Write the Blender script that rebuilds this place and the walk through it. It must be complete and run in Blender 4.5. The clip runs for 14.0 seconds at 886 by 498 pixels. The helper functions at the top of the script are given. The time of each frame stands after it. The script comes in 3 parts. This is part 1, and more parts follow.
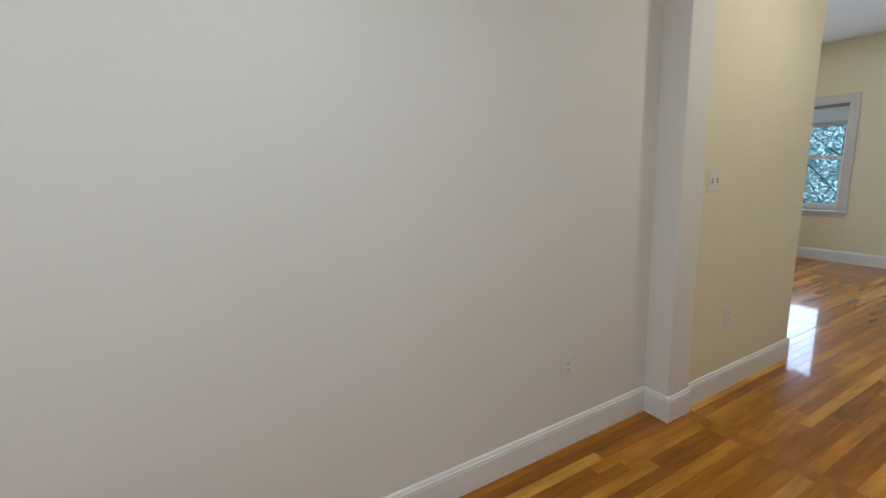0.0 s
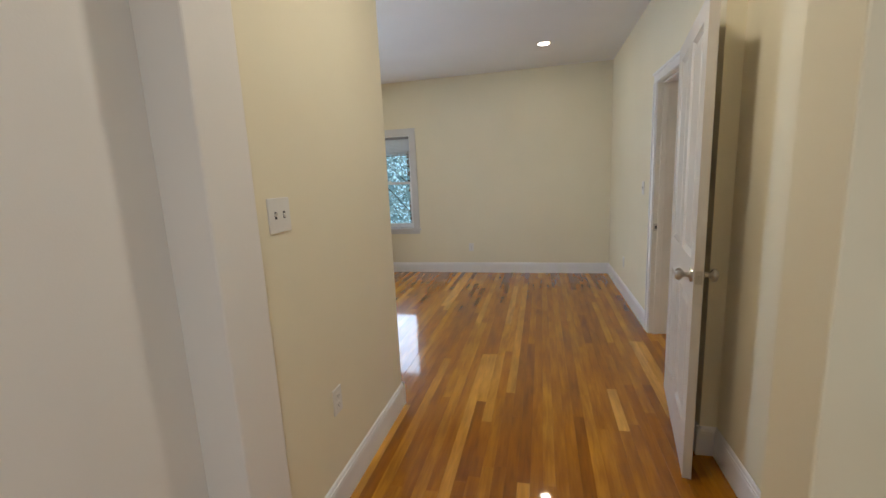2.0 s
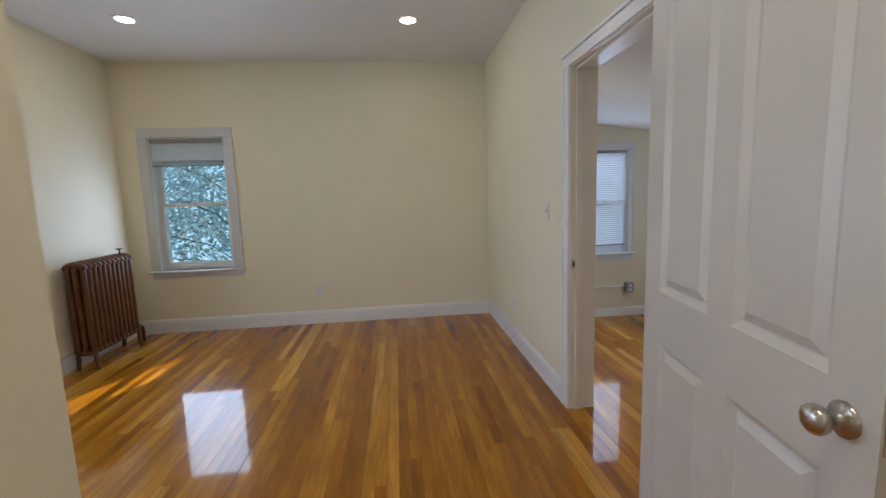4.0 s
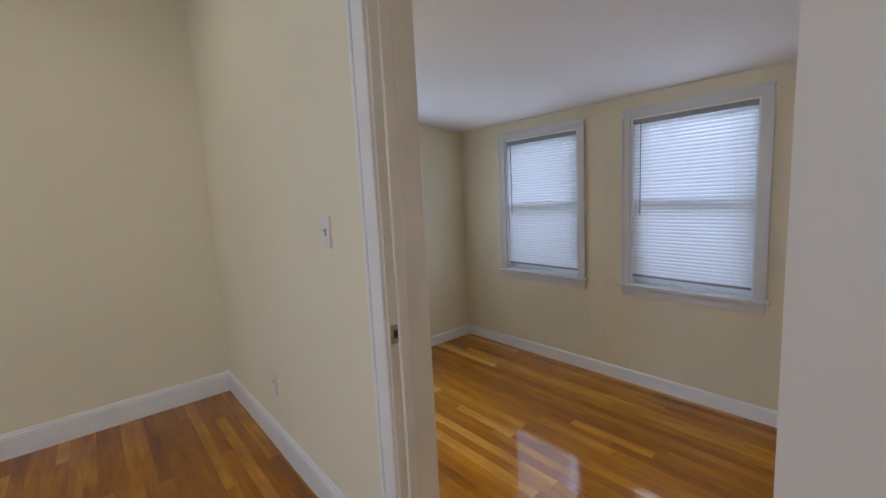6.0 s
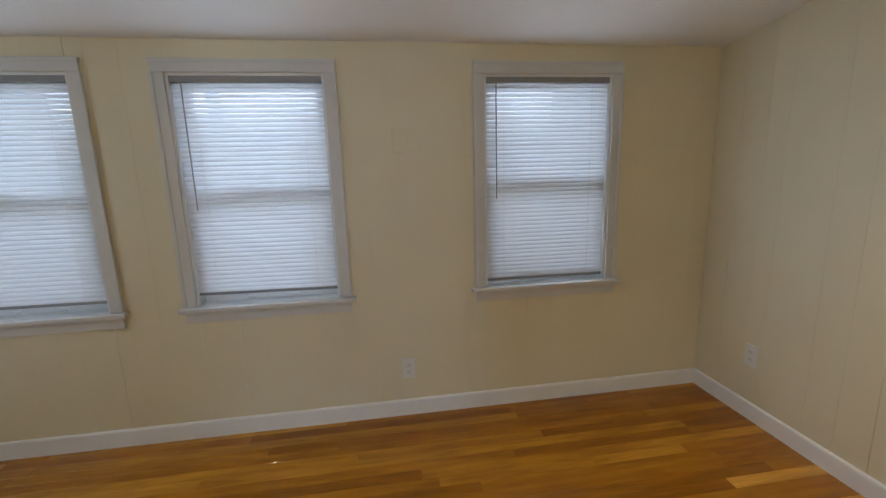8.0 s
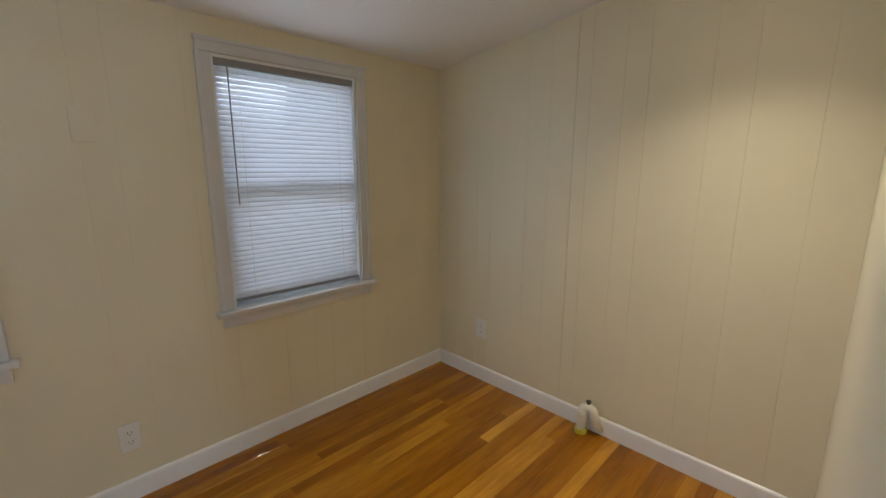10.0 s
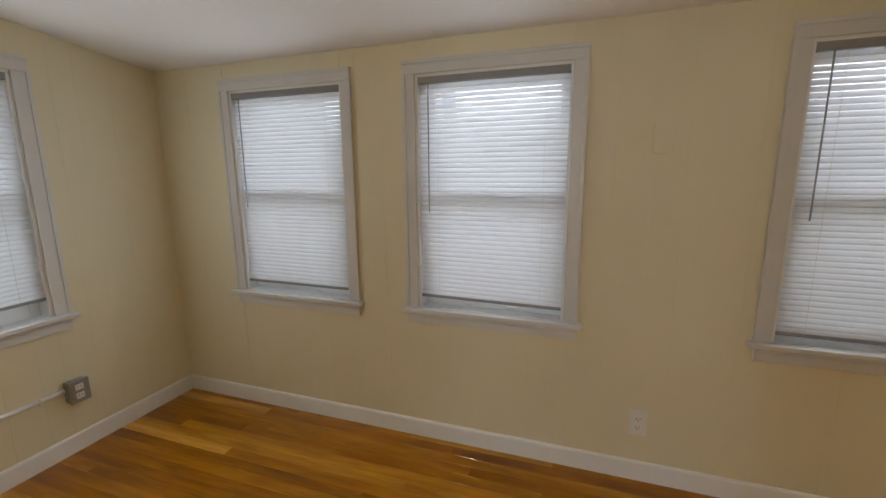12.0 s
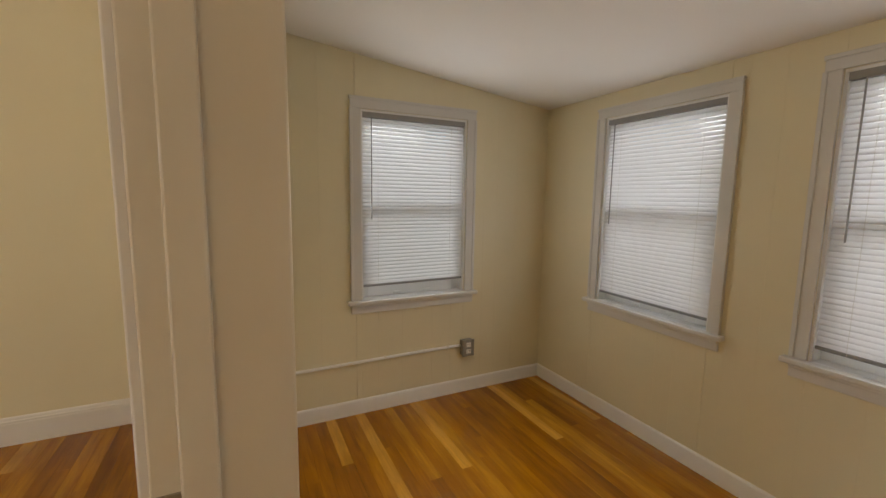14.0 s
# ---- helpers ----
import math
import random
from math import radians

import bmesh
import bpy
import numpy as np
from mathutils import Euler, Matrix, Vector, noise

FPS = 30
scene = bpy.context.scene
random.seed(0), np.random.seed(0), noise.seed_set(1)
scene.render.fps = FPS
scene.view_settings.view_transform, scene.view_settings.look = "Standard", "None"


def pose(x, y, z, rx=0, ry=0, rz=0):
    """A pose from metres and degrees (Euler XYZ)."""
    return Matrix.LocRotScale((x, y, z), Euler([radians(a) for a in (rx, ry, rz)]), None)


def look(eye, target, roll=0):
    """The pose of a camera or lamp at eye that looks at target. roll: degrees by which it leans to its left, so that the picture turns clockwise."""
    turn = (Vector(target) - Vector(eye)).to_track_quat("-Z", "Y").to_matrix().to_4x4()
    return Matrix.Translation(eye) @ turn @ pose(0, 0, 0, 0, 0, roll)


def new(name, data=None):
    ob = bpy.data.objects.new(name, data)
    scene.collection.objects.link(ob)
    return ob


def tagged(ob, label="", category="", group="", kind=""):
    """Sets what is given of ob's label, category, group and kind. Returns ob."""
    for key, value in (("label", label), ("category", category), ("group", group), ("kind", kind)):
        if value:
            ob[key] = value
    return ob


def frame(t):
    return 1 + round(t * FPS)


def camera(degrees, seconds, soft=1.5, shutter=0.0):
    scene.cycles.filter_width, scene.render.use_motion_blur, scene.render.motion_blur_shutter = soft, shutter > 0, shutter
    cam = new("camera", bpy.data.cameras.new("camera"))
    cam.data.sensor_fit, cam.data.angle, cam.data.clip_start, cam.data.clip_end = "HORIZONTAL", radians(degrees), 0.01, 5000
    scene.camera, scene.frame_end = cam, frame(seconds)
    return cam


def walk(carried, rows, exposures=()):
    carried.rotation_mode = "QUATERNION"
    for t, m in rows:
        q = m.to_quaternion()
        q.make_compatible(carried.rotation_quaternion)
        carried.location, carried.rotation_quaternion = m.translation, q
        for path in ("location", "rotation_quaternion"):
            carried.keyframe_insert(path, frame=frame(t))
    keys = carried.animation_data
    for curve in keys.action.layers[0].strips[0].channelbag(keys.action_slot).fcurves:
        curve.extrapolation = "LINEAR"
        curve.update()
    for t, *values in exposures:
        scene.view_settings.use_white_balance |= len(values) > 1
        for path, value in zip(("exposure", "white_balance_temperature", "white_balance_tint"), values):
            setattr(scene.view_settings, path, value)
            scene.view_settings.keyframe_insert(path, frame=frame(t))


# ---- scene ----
cam = camera(94.1, 14.0)

PATH = [
    (0, (-0.058, 0.079, 1.413), (-1.793, 0.998, 1.033), -2.6),
    (0.5, (-0.121, 0.189, 1.423), (-1.554, 1.522, 1.012), -1.8),
    (1, (-0.186, 0.531, 1.41), (-1.299, 2.147, 1.025), -2.2),
    (1.2, (-0.243, 0.683, 1.415), (-1.202, 2.399, 1.048), -2.7),
    (1.5, (-0.342, 0.896, 1.385), (-1.099, 2.711, 1.025), -2.6),
    (2, (-0.476, 1.189, 1.388), (-0.943, 3.104, 1.047), -2.7),
    (2.2, (-0.524, 1.29, 1.383), (-0.89, 3.227, 1.048), -2.9),
    (4.3, (-0.601, 2.719, 1.331), (-0.287, 4.679, 1.088), -2.0),
    (4.5, (-0.589, 2.856, 1.339), (-0.194, 4.801, 1.098), -2.2),
    (5, (-0.538, 3.244, 1.332), (0.133, 5.113, 1.089), -2.6),
    (5.5, (-0.445, 3.535, 1.316), (0.518, 5.271, 1.075), -2.8),
    (6, (-0.248, 3.794, 1.32), (1.039, 5.304, 1.07), -2.9),
    (6.5, (-0.081, 4.007, 1.323), (1.506, 5.193, 1.049), -3.0),
    (7, (0.082, 4.133, 1.322), (1.892, 4.926, 1.012), -3.1),
    (7.5, (0.26, 4.168, 1.305), (2.211, 4.45, 0.965), -2.6),
    (8, (0.372, 4.14, 1.295), (2.317, 3.855, 0.925), -1.7),
    (8.5, (0.462, 4.127, 1.286), (2.259, 3.335, 0.911), -0.7),
    (8.7, (0.494, 4.152, 1.308), (2.19, 3.169, 0.911), -0.1),
    (9.25, (0.500, 4.170, 1.305), (1.933, 2.833, 0.925), 0.0),
    (9.75, (0.530, 4.190, 1.303), (1.841, 2.733, 0.923), 0.0),
    (10.3, (0.550, 4.205, 1.301), (2.115, 3.025, 0.921), 0.0),
    (10.8, (0.614, 4.229, 1.3), (2.459, 3.537, 0.956), -0.0),
    (11, (0.657, 4.245, 1.305), (2.575, 3.784, 0.973), 0.4),
    (11.5, (0.666, 4.264, 1.31), (2.633, 4.402, 0.972), -0.1),
    (12, (0.65, 4.307, 1.324), (2.512, 4.942, 0.963), -0.5),
    (12.5, (0.607, 4.353, 1.301), (2.285, 5.389, 0.97), -0.5),
    (13, (0.592, 4.340, 1.297), (2.033, 5.683, 0.969), -0.5),
    (13.5, (0.590, 4.322, 1.305), (1.818, 5.867, 0.98), -0.1),
    (13.7, (0.572, 4.295, 1.299), (1.719, 5.905, 1.001), 0.4),
    (14, (0.508, 4.301, 1.284), (1.386, 6.082, 1.038), 0.9),
]
walk(cam, [(t, look(eye, target, roll)) for t, eye, target, roll in PATH],
     exposures=[(0.0, 0.1, 6100, 8), (0.5, 0.1, 6200, 9), (1.0, 0.12, 6550, 12), (2.2, 0.12, 6500, 11), (4.4, -0.1, 6300, 14), (5.2, -0.1, 6750, 17),
                (6.2, -0.05, 6400, 13), (7.2, -0.05, 6700, 9), (8.5, 0.0, 7100, 10), (11.0, -0.05, 7100, 10), (12.5, -0.04, 9400, 14),
                (14.0, -0.1, 10200, 15)])

# ---- light ----
world = bpy.data.worlds.new("sky")
scene.world = world
world.use_nodes = True
wn = world.node_tree.nodes
sky = wn.new("ShaderNodeTexSky")
sky.sky_type = "NISHITA"
sky.sun_disc = False
sky.sun_elevation, sky.sun_rotation = radians(45), radians(210)
world.node_tree.links.new(sky.outputs[0], wn["Background"].inputs[0])
wn["Background"].inputs[1].default_value = 0.15


def lamp(name, kind, energy, m, color=(1, 1, 1), size=0.1, size_y=None, spread=None):
    d = bpy.data.lights.new(name, kind)
    d.energy, d.color = energy, color
    if kind == "AREA":
        d.size = size
        if size_y:
            d.shape, d.size_y = "RECTANGLE", size_y
        else:
            d.shape = "DISK"
        if spread:
            d.spread = radians(spread)
    ob = new(name, d)
    ob.matrix_world = m
    return ob


sun = lamp("sun", "SUN", 5.0, look((-8, -14, 16), (0, 0, 0)), (1.0, 0.95, 0.86))
sun.data.angle = radians(0.6)

# ---- plan, in metres ----
CEIL = 2.74                     # living room and kitchen ceiling
XR = 0.405                      # living side of the bedroom wall
XB0, XB1 = 0.562, 2.43           # bedroom, from door wall to window wall
XS = 0.500                      # bedroom face of the wall south of the doorway
YB0, YB1 = 2.331, 6.60          # bedroom, from south wall to north wall
YL = 7.03                       # living room's far wall
XL = -3.34                      # living room's left wall
XH, XK = -1.33, -1.445          # hall wall, kitchen wall
DOOR0, DOOR1, DOORH = 3.888, 4.83, 2.03
DAY = (0.58, 0.74, 1.0)
WARM = (1.0, 0.93, 0.81)


def ceil_bed(x):
    return 1.890 + (XB1 - x) * 0.118


# Area lamps standing in for daylight at the bedroom's and living room's windows
for wy in (5.751, 4.703, 3.28):
    lamp("window_daylight", "AREA", 23, look((XB1 + 1.15, wy, 1.60), (XB1, wy, 1.20)), DAY, 0.95, 1.3)
    # Added on the blind's room side to fill the room and brighten floor reflections
    lamp("blind_daylight", "AREA", 2.6, look((XB1 - 0.004, wy, 1.22), (0, wy, 1.22)), DAY, 0.58, 0.92)
lamp("window_daylight", "AREA", 24, look((1.458, YB1 + 1.1, 1.6), (1.458, YB1, 1.2)), DAY, 1.0, 1.5)
lamp("blind_daylight", "AREA", 5.2, look((1.458, YB1 - 0.004, 1.22), (1.458, 4, 1.22)), DAY, 0.58, 0.92)
# Lamp behind the added left-wall window, which is never in view
lamp("window_daylight", "AREA", 24, look((XL - 0.25, 4.45, 1.35), (0, 4.45, 1.1)), DAY, 0.9, 1.4)
# Added inside the far window to strengthen its reflection in the floor
lamp("window_daylight", "AREA", 11, look((-2.687, YL - 0.004, 1.17), (-2.687, 4, 1.17)), DAY, 0.62, 0.96)
# First three follow known lights; the other five are unseen fills added for brightness
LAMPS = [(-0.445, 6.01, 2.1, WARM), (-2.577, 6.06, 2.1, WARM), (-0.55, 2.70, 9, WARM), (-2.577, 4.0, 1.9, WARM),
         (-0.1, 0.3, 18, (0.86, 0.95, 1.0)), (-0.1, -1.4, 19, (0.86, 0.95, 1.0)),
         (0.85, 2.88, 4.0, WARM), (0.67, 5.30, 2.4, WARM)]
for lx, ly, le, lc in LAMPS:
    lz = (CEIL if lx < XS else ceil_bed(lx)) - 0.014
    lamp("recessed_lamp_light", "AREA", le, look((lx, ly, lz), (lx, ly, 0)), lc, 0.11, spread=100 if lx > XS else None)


# ---- materials ----
def material(name, color, rough=0.5, metal=0.0, vary=0.0, scale=3.0, fine=0.0, fine_scale=200.0, bump=0.0, spec=0.5, coat=0.0,
             stain=None):
    m = bpy.data.materials.new(name)
    m.use_nodes = True
    nt = m.node_tree
    p = nt.nodes["Principled BSDF"]
    p.inputs["Base Color"].default_value = (*color, 1)
    p.inputs["Roughness"].default_value = rough
    p.inputs["Metallic"].default_value = metal
    p.inputs["Specular IOR Level"].default_value = spec
    p.inputs["Coat Weight"].default_value = coat
    geo = nt.nodes.new("ShaderNodeNewGeometry")
    if vary or stain:
        a = nt.nodes.new("ShaderNodeTexNoise")
        a.inputs["Scale"].default_value, a.inputs["Detail"].default_value = scale, 5
        nt.links.new(geo.outputs["Position"], a.inputs["Vector"])
        r = nt.nodes.new("ShaderNodeValToRGB")
        r.color_ramp.elements[0].position, r.color_ramp.elements[1].position = 0.3, 0.72
        dark = stain or tuple(c * (1 - vary) for c in color)
        r.color_ramp.elements[0].color, r.color_ramp.elements[1].color = (*dark, 1), (*[min(1, c * (1 + vary * 0.4)) for c in color], 1)
        nt.links.new(a.outputs[0], r.inputs[0])
        nt.links.new(r.outputs[0], p.inputs["Base Color"])
        rr = nt.nodes.new("ShaderNodeMapRange")
        rr.inputs["To Min"].default_value, rr.inputs["To Max"].default_value = rough * 1.12, rough * 0.9
        nt.links.new(a.outputs[0], rr.inputs["Value"])
        nt.links.new(rr.outputs[0], p.inputs["Roughness"])
    if bump:
        b = nt.nodes.new("ShaderNodeTexNoise")
        b.inputs["Scale"].default_value, b.inputs["Detail"].default_value = fine_scale, 4
        nt.links.new(geo.outputs["Position"], b.inputs["Vector"])
        u = nt.nodes.new("ShaderNodeBump")
        u.inputs["Strength"].default_value, u.inputs["Distance"].default_value = bump, 0.002
        nt.links.new(b.outputs[0], u.inputs["Height"])
        nt.links.new(u.outputs[0], p.inputs["Normal"])
    return m


def wood_floor():
    m = bpy.data.materials.new("varnished oak strips")
    m.use_nodes = True
    nt = m.node_tree
    p = nt.nodes["Principled BSDF"]
    geo = nt.nodes.new("ShaderNodeNewGeometry")
    info = nt.nodes.new("ShaderNodeObjectInfo")
    add = nt.nodes.new("ShaderNodeMath")
    add.operation = "ADD"
    nt.links.new(info.outputs["Random"], add.inputs[0])
    nt.links.new(geo.outputs["Random Per Island"], add.inputs[1])
    fr = nt.nodes.new("ShaderNodeMath")
    fr.operation = "FRACT"
    nt.links.new(add.outputs[0], fr.inputs[0])
    # grain runs along y, shifted from strip to strip
    mul = nt.nodes.new("ShaderNodeMath")
    mul.operation = "MULTIPLY"
    mul.inputs[1].default_value = 37.0
    nt.links.new(fr.outputs[0], mul.inputs[0])
    comb = nt.nodes.new("ShaderNodeCombineXYZ")
    nt.links.new(mul.outputs[0], comb.inputs[0])
    nt.links.new(mul.outputs[0], comb.inputs[1])
    vadd = nt.nodes.new("ShaderNodeVectorMath")
    nt.links.new(geo.outputs["Position"], vadd.inputs[0])
    nt.links.new(comb.outputs[0], vadd.inputs[1])
    mp = nt.nodes.new("ShaderNodeMapping")
    mp.inputs["Scale"].default_value = (1.0, 0.07, 1.0)
    nt.links.new(vadd.outputs[0], mp.inputs["Vector"])
    g = nt.nodes.new("ShaderNodeTexNoise")
    g.inputs["Scale"].default_value, g.inputs["Detail"].default_value, g.inputs["Distortion"].default_value = 70, 6, 0.8
    nt.links.new(mp.outputs[0], g.inputs["Vector"])
    mp2 = nt.nodes.new("ShaderNodeMapping")
    mp2.inputs["Scale"].default_value = (1.0, 0.16, 1.0)
    nt.links.new(vadd.outputs[0], mp2.inputs["Vector"])
    big = nt.nodes.new("ShaderNodeTexNoise")
    big.inputs["Scale"].default_value, big.inputs["Detail"].default_value = 16, 3
    nt.links.new(mp2.outputs[0], big.inputs["Vector"])
    tone = nt.nodes.new("ShaderNodeValToRGB")
    e = tone.color_ramp.elements
    e[0].position, e[0].color = 0.0, (0.260, 0.088, 0.004, 1)
    e[1].position, e[1].color = 1.0, (0.620, 0.310, 0.050, 1)
    for pos, col in ((0.25, (0.325, 0.118, 0.005, 1)), (0.6, (0.385, 0.148, 0.007, 1)), (0.85, (0.480, 0.205, 0.015, 1))):
        q = e.new(pos)
        q.color = col
    nt.links.new(fr.outputs[0], tone.inputs[0])
    mix = nt.nodes.new("ShaderNodeMixRGB")
    mix.blend_type = "MULTIPLY"
    mix.inputs[0].default_value = 0.5
    ramp = nt.nodes.new("ShaderNodeValToRGB")
    ramp.color_ramp.elements[0].position, ramp.color_ramp.elements[0].color = 0.30, (0.66, 0.58, 0.50, 1)
    ramp.color_ramp.elements[1].position, ramp.color_ramp.elements[1].color = 0.60, (1.08, 1.06, 1.0, 1)
    nt.links.new(g.outputs[0], ramp.inputs[0])
    nt.links.new(tone.outputs[0], mix.inputs[1])
    nt.links.new(ramp.outputs[0], mix.inputs[2])
    mix2 = nt.nodes.new("ShaderNodeMixRGB")
    mix2.blend_type = "MULTIPLY"
    mix2.inputs[0].default_value = 0.6
    ramp2 = nt.nodes.new("ShaderNodeValToRGB")
    ramp2.color_ramp.elements[0].position, ramp2.color_ramp.elements[0].color = 0.33, (0.66, 0.58, 0.50, 1)
    ramp2.color_ramp.elements[1].position, ramp2.color_ramp.elements[1].color = 0.66, (1.32, 1.34, 1.30, 1)
    nt.links.new(big.outputs[0], ramp2.inputs[0])
    nt.links.new(mix.outputs[0], mix2.inputs[1])
    nt.links.new(ramp2.outputs[0], mix2.inputs[2])
    nt.links.new(mix2.outputs[0], p.inputs["Base Color"])
    p.inputs["Roughness"].default_value = 0.26
    p.inputs["Specular IOR Level"].default_value = 0.06
    p.inputs["Coat Weight"].default_value, p.inputs["Coat Roughness"].default_value = 0.78, 0.05
    p.inputs["Coat IOR"].default_value = 1.5
    return m


def blind_vinyl():
    m = bpy.data.materials.new("white translucent blind vinyl")
    m.use_nodes = True
    nt = m.node_tree
    p = nt.nodes["Principled BSDF"]
    p.inputs["Base Color"].default_value = (0.86, 0.86, 0.87, 1)
    p.inputs["Roughness"].default_value = 0.45
    tr = nt.nodes.new("ShaderNodeBsdfTranslucent")
    tr.inputs[0].default_value = (0.88, 0.88, 0.90, 1)
    mx = nt.nodes.new("ShaderNodeMixShader")
    mx.inputs[0].default_value = 0.48
    nt.links.new(p.outputs[0], mx.inputs[1])
    nt.links.new(tr.outputs[0], mx.inputs[2])
    nt.links.new(mx.outputs[0], nt.nodes["Material Output"].inputs[0])
    return m


def window_glass():
    m = bpy.data.materials.new("window glass")
    m.use_nodes = True
    p = m.node_tree.nodes["Principled BSDF"]
    p.inputs["Transmission Weight"].default_value = 1
    p.inputs["Roughness"].default_value = 0.0
    p.inputs["IOR"].default_value = 1.05
    p.inputs["Base Color"].default_value = (0.96, 0.99, 1, 1)
    return m


def granite():
    m = bpy.data.materials.new("grey speckled granite")
    m.use_nodes = True
    nt = m.node_tree
    p = nt.nodes["Principled BSDF"]
    geo = nt.nodes.new("ShaderNodeNewGeometry")
    v = nt.nodes.new("ShaderNodeTexNoise")
    v.inputs["Scale"].default_value, v.inputs["Detail"].default_value, v.inputs["Distortion"].default_value = 38, 8, 1.5
    nt.links.new(geo.outputs["Position"], v.inputs["Vector"])
    r = nt.nodes.new("ShaderNodeValToRGB")
    e = r.color_ramp.elements
    e[0].position, e[0].color = 0.36, (0.012, 0.013, 0.016, 1)
    e[1].position, e[1].color = 0.66, (0.62, 0.60, 0.56, 1)
    for pos, col in ((0.45, (0.10, 0.11, 0.12, 1)), (0.54, (0.34, 0.34, 0.34, 1))):
        q = e.new(pos)
        q.color = col
    nt.links.new(v.outputs[0], r.inputs[0])
    nt.links.new(r.outputs[0], p.inputs["Base Color"])
    p.inputs["Roughness"].default_value = 0.12
    return m


def emission(name, color, strength):
    m = bpy.data.materials.new(name)
    m.use_nodes = True
    nt = m.node_tree
    nt.nodes.remove(nt.nodes["Principled BSDF"])
    e = nt.nodes.new("ShaderNodeEmission")
    e.inputs[0].default_value, e.inputs[1].default_value = (*color, 1), strength
    nt.links.new(e.outputs[0], nt.nodes["Material Output"].inputs[0])
    return m


CREAM = material("cream wall paint", (0.80, 0.735, 0.55), 0.62, vary=0.035, scale=1.3, bump=0.12, fine_scale=160)
OFFWHITE = material("off-white kitchen wall paint", (0.78, 0.755, 0.71), 0.60, vary=0.03, scale=1.1, bump=0.12, fine_scale=160)
PANELPAINT = material("cream painted panelling", (0.715, 0.645, 0.465), 0.50, vary=0.04, scale=2.2, bump=0.10, fine_scale=90)
CEILPAINT = material("flat white ceiling paint", (0.80, 0.79, 0.77), 0.8, vary=0.03, scale=1.5, bump=0.15, fine_scale=120)
TRIM = material("white semi-gloss trim paint", (0.80, 0.79, 0.77), 0.32, vary=0.03, scale=6, bump=0.05, fine_scale=60)
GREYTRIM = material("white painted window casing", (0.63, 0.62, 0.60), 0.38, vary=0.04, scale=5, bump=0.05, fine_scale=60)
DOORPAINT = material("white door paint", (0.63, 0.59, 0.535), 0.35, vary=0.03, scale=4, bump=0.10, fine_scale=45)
JAMB = material("off-white door jamb paint", (0.74, 0.70, 0.61), 0.35, vary=0.04, scale=5, bump=0.06, fine_scale=60)
OAK = wood_floor()
UNDER = material("brown floor joint", (0.13, 0.052, 0.012), 0.6)
VINYL = blind_vinyl()
# White rails, with the shade of being backlit put into a dark grey
SHADED_RAIL = material("white blind rail in backlit shade", (0.27, 0.27, 0.275), 0.4, vary=0.03, scale=9)
WAND = material("grey clear plastic wand", (0.30, 0.29, 0.28), 0.25)
GLASS = window_glass()
SASH = material("white vinyl sash", (0.78, 0.79, 0.80), 0.35, vary=0.03, scale=7)
PLASTIC = material("white switch plastic", (0.74, 0.72, 0.67), 0.3, vary=0.02, scale=20)
SLOT = material("dark slot", (0.03, 0.03, 0.03), 0.6)
NICKEL = material("satin nickel", (0.52, 0.48, 0.43), 0.28, metal=1.0, vary=0.06, scale=30)
STEEL = material("galvanised steel box", (0.36, 0.37, 0.36), 0.45, metal=0.7, vary=0.18, scale=40)
IRON = material("brown painted cast iron", (0.135, 0.052, 0.016), 0.42, vary=0.30, scale=14, bump=0.3, fine_scale=70)
VALVE = material("dark valve metal", (0.06, 0.05, 0.045), 0.4, metal=0.6, vary=0.2, scale=40)
GRANITE = granite()
CABINET = material("white cabinet paint", (0.78, 0.77, 0.75), 0.35, vary=0.03, scale=4)
TILE = material("white glazed tile", (0.80, 0.81, 0.82), 0.12, vary=0.03, scale=9)
GROUT = material("light grey grout", (0.55, 0.55, 0.54), 0.9, vary=0.1, scale=40)
METALEDGE = material("grey metal tile edge", (0.45, 0.46, 0.47), 0.35, metal=0.9, vary=0.08, scale=50)
TAPE = material("yellow green tape", (0.50, 0.47, 0.05), 0.5, vary=0.25, scale=60)
PIPEPAINT = material("cream painted pipe", (0.76, 0.71, 0.58), 0.4, vary=0.08, scale=30)
BARK = material("tree bark", (0.10, 0.07, 0.045), 0.9, vary=0.4, scale=12, bump=0.8, fine_scale=30)
# Green foliage lifted to a pale blue that carries bright outdoor haze
HAZED_LEAF = material("leaves with haze in their colour", (0.26, 0.40, 0.44), 0.5, vary=0.4, scale=1.2)
GRASS = material("grass", (0.07, 0.10, 0.03), 0.9, vary=0.4, scale=0.8)
SIDING = material("weathered outside siding", (0.50, 0.50, 0.48), 0.7, vary=0.1, scale=2)
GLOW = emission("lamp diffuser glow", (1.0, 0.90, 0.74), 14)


# ---- helpers of the scene ----
def box(bm, a, b, bevel=0.0):
    lo, hi = [min(a[i], b[i]) for i in range(3)], [max(a[i], b[i]) for i in range(3)]
    vs = [bm.verts.new((x, y, z)) for z in (lo[2], hi[2]) for y in (lo[1], hi[1]) for x in (lo[0], hi[0])]
    fs = [bm.faces.new([vs[i] for i in q]) for q in ((0, 2, 3, 1), (4, 5, 7, 6), (0, 1, 5, 4), (2, 6, 7, 3), (0, 4, 6, 2), (1, 3, 7, 5))]
    if bevel:
        bmesh.ops.bevel(bm, geom=list({e for f in fs for e in f.edges}), offset=bevel, segments=2, affect="EDGES", profile=0.5)
    return vs


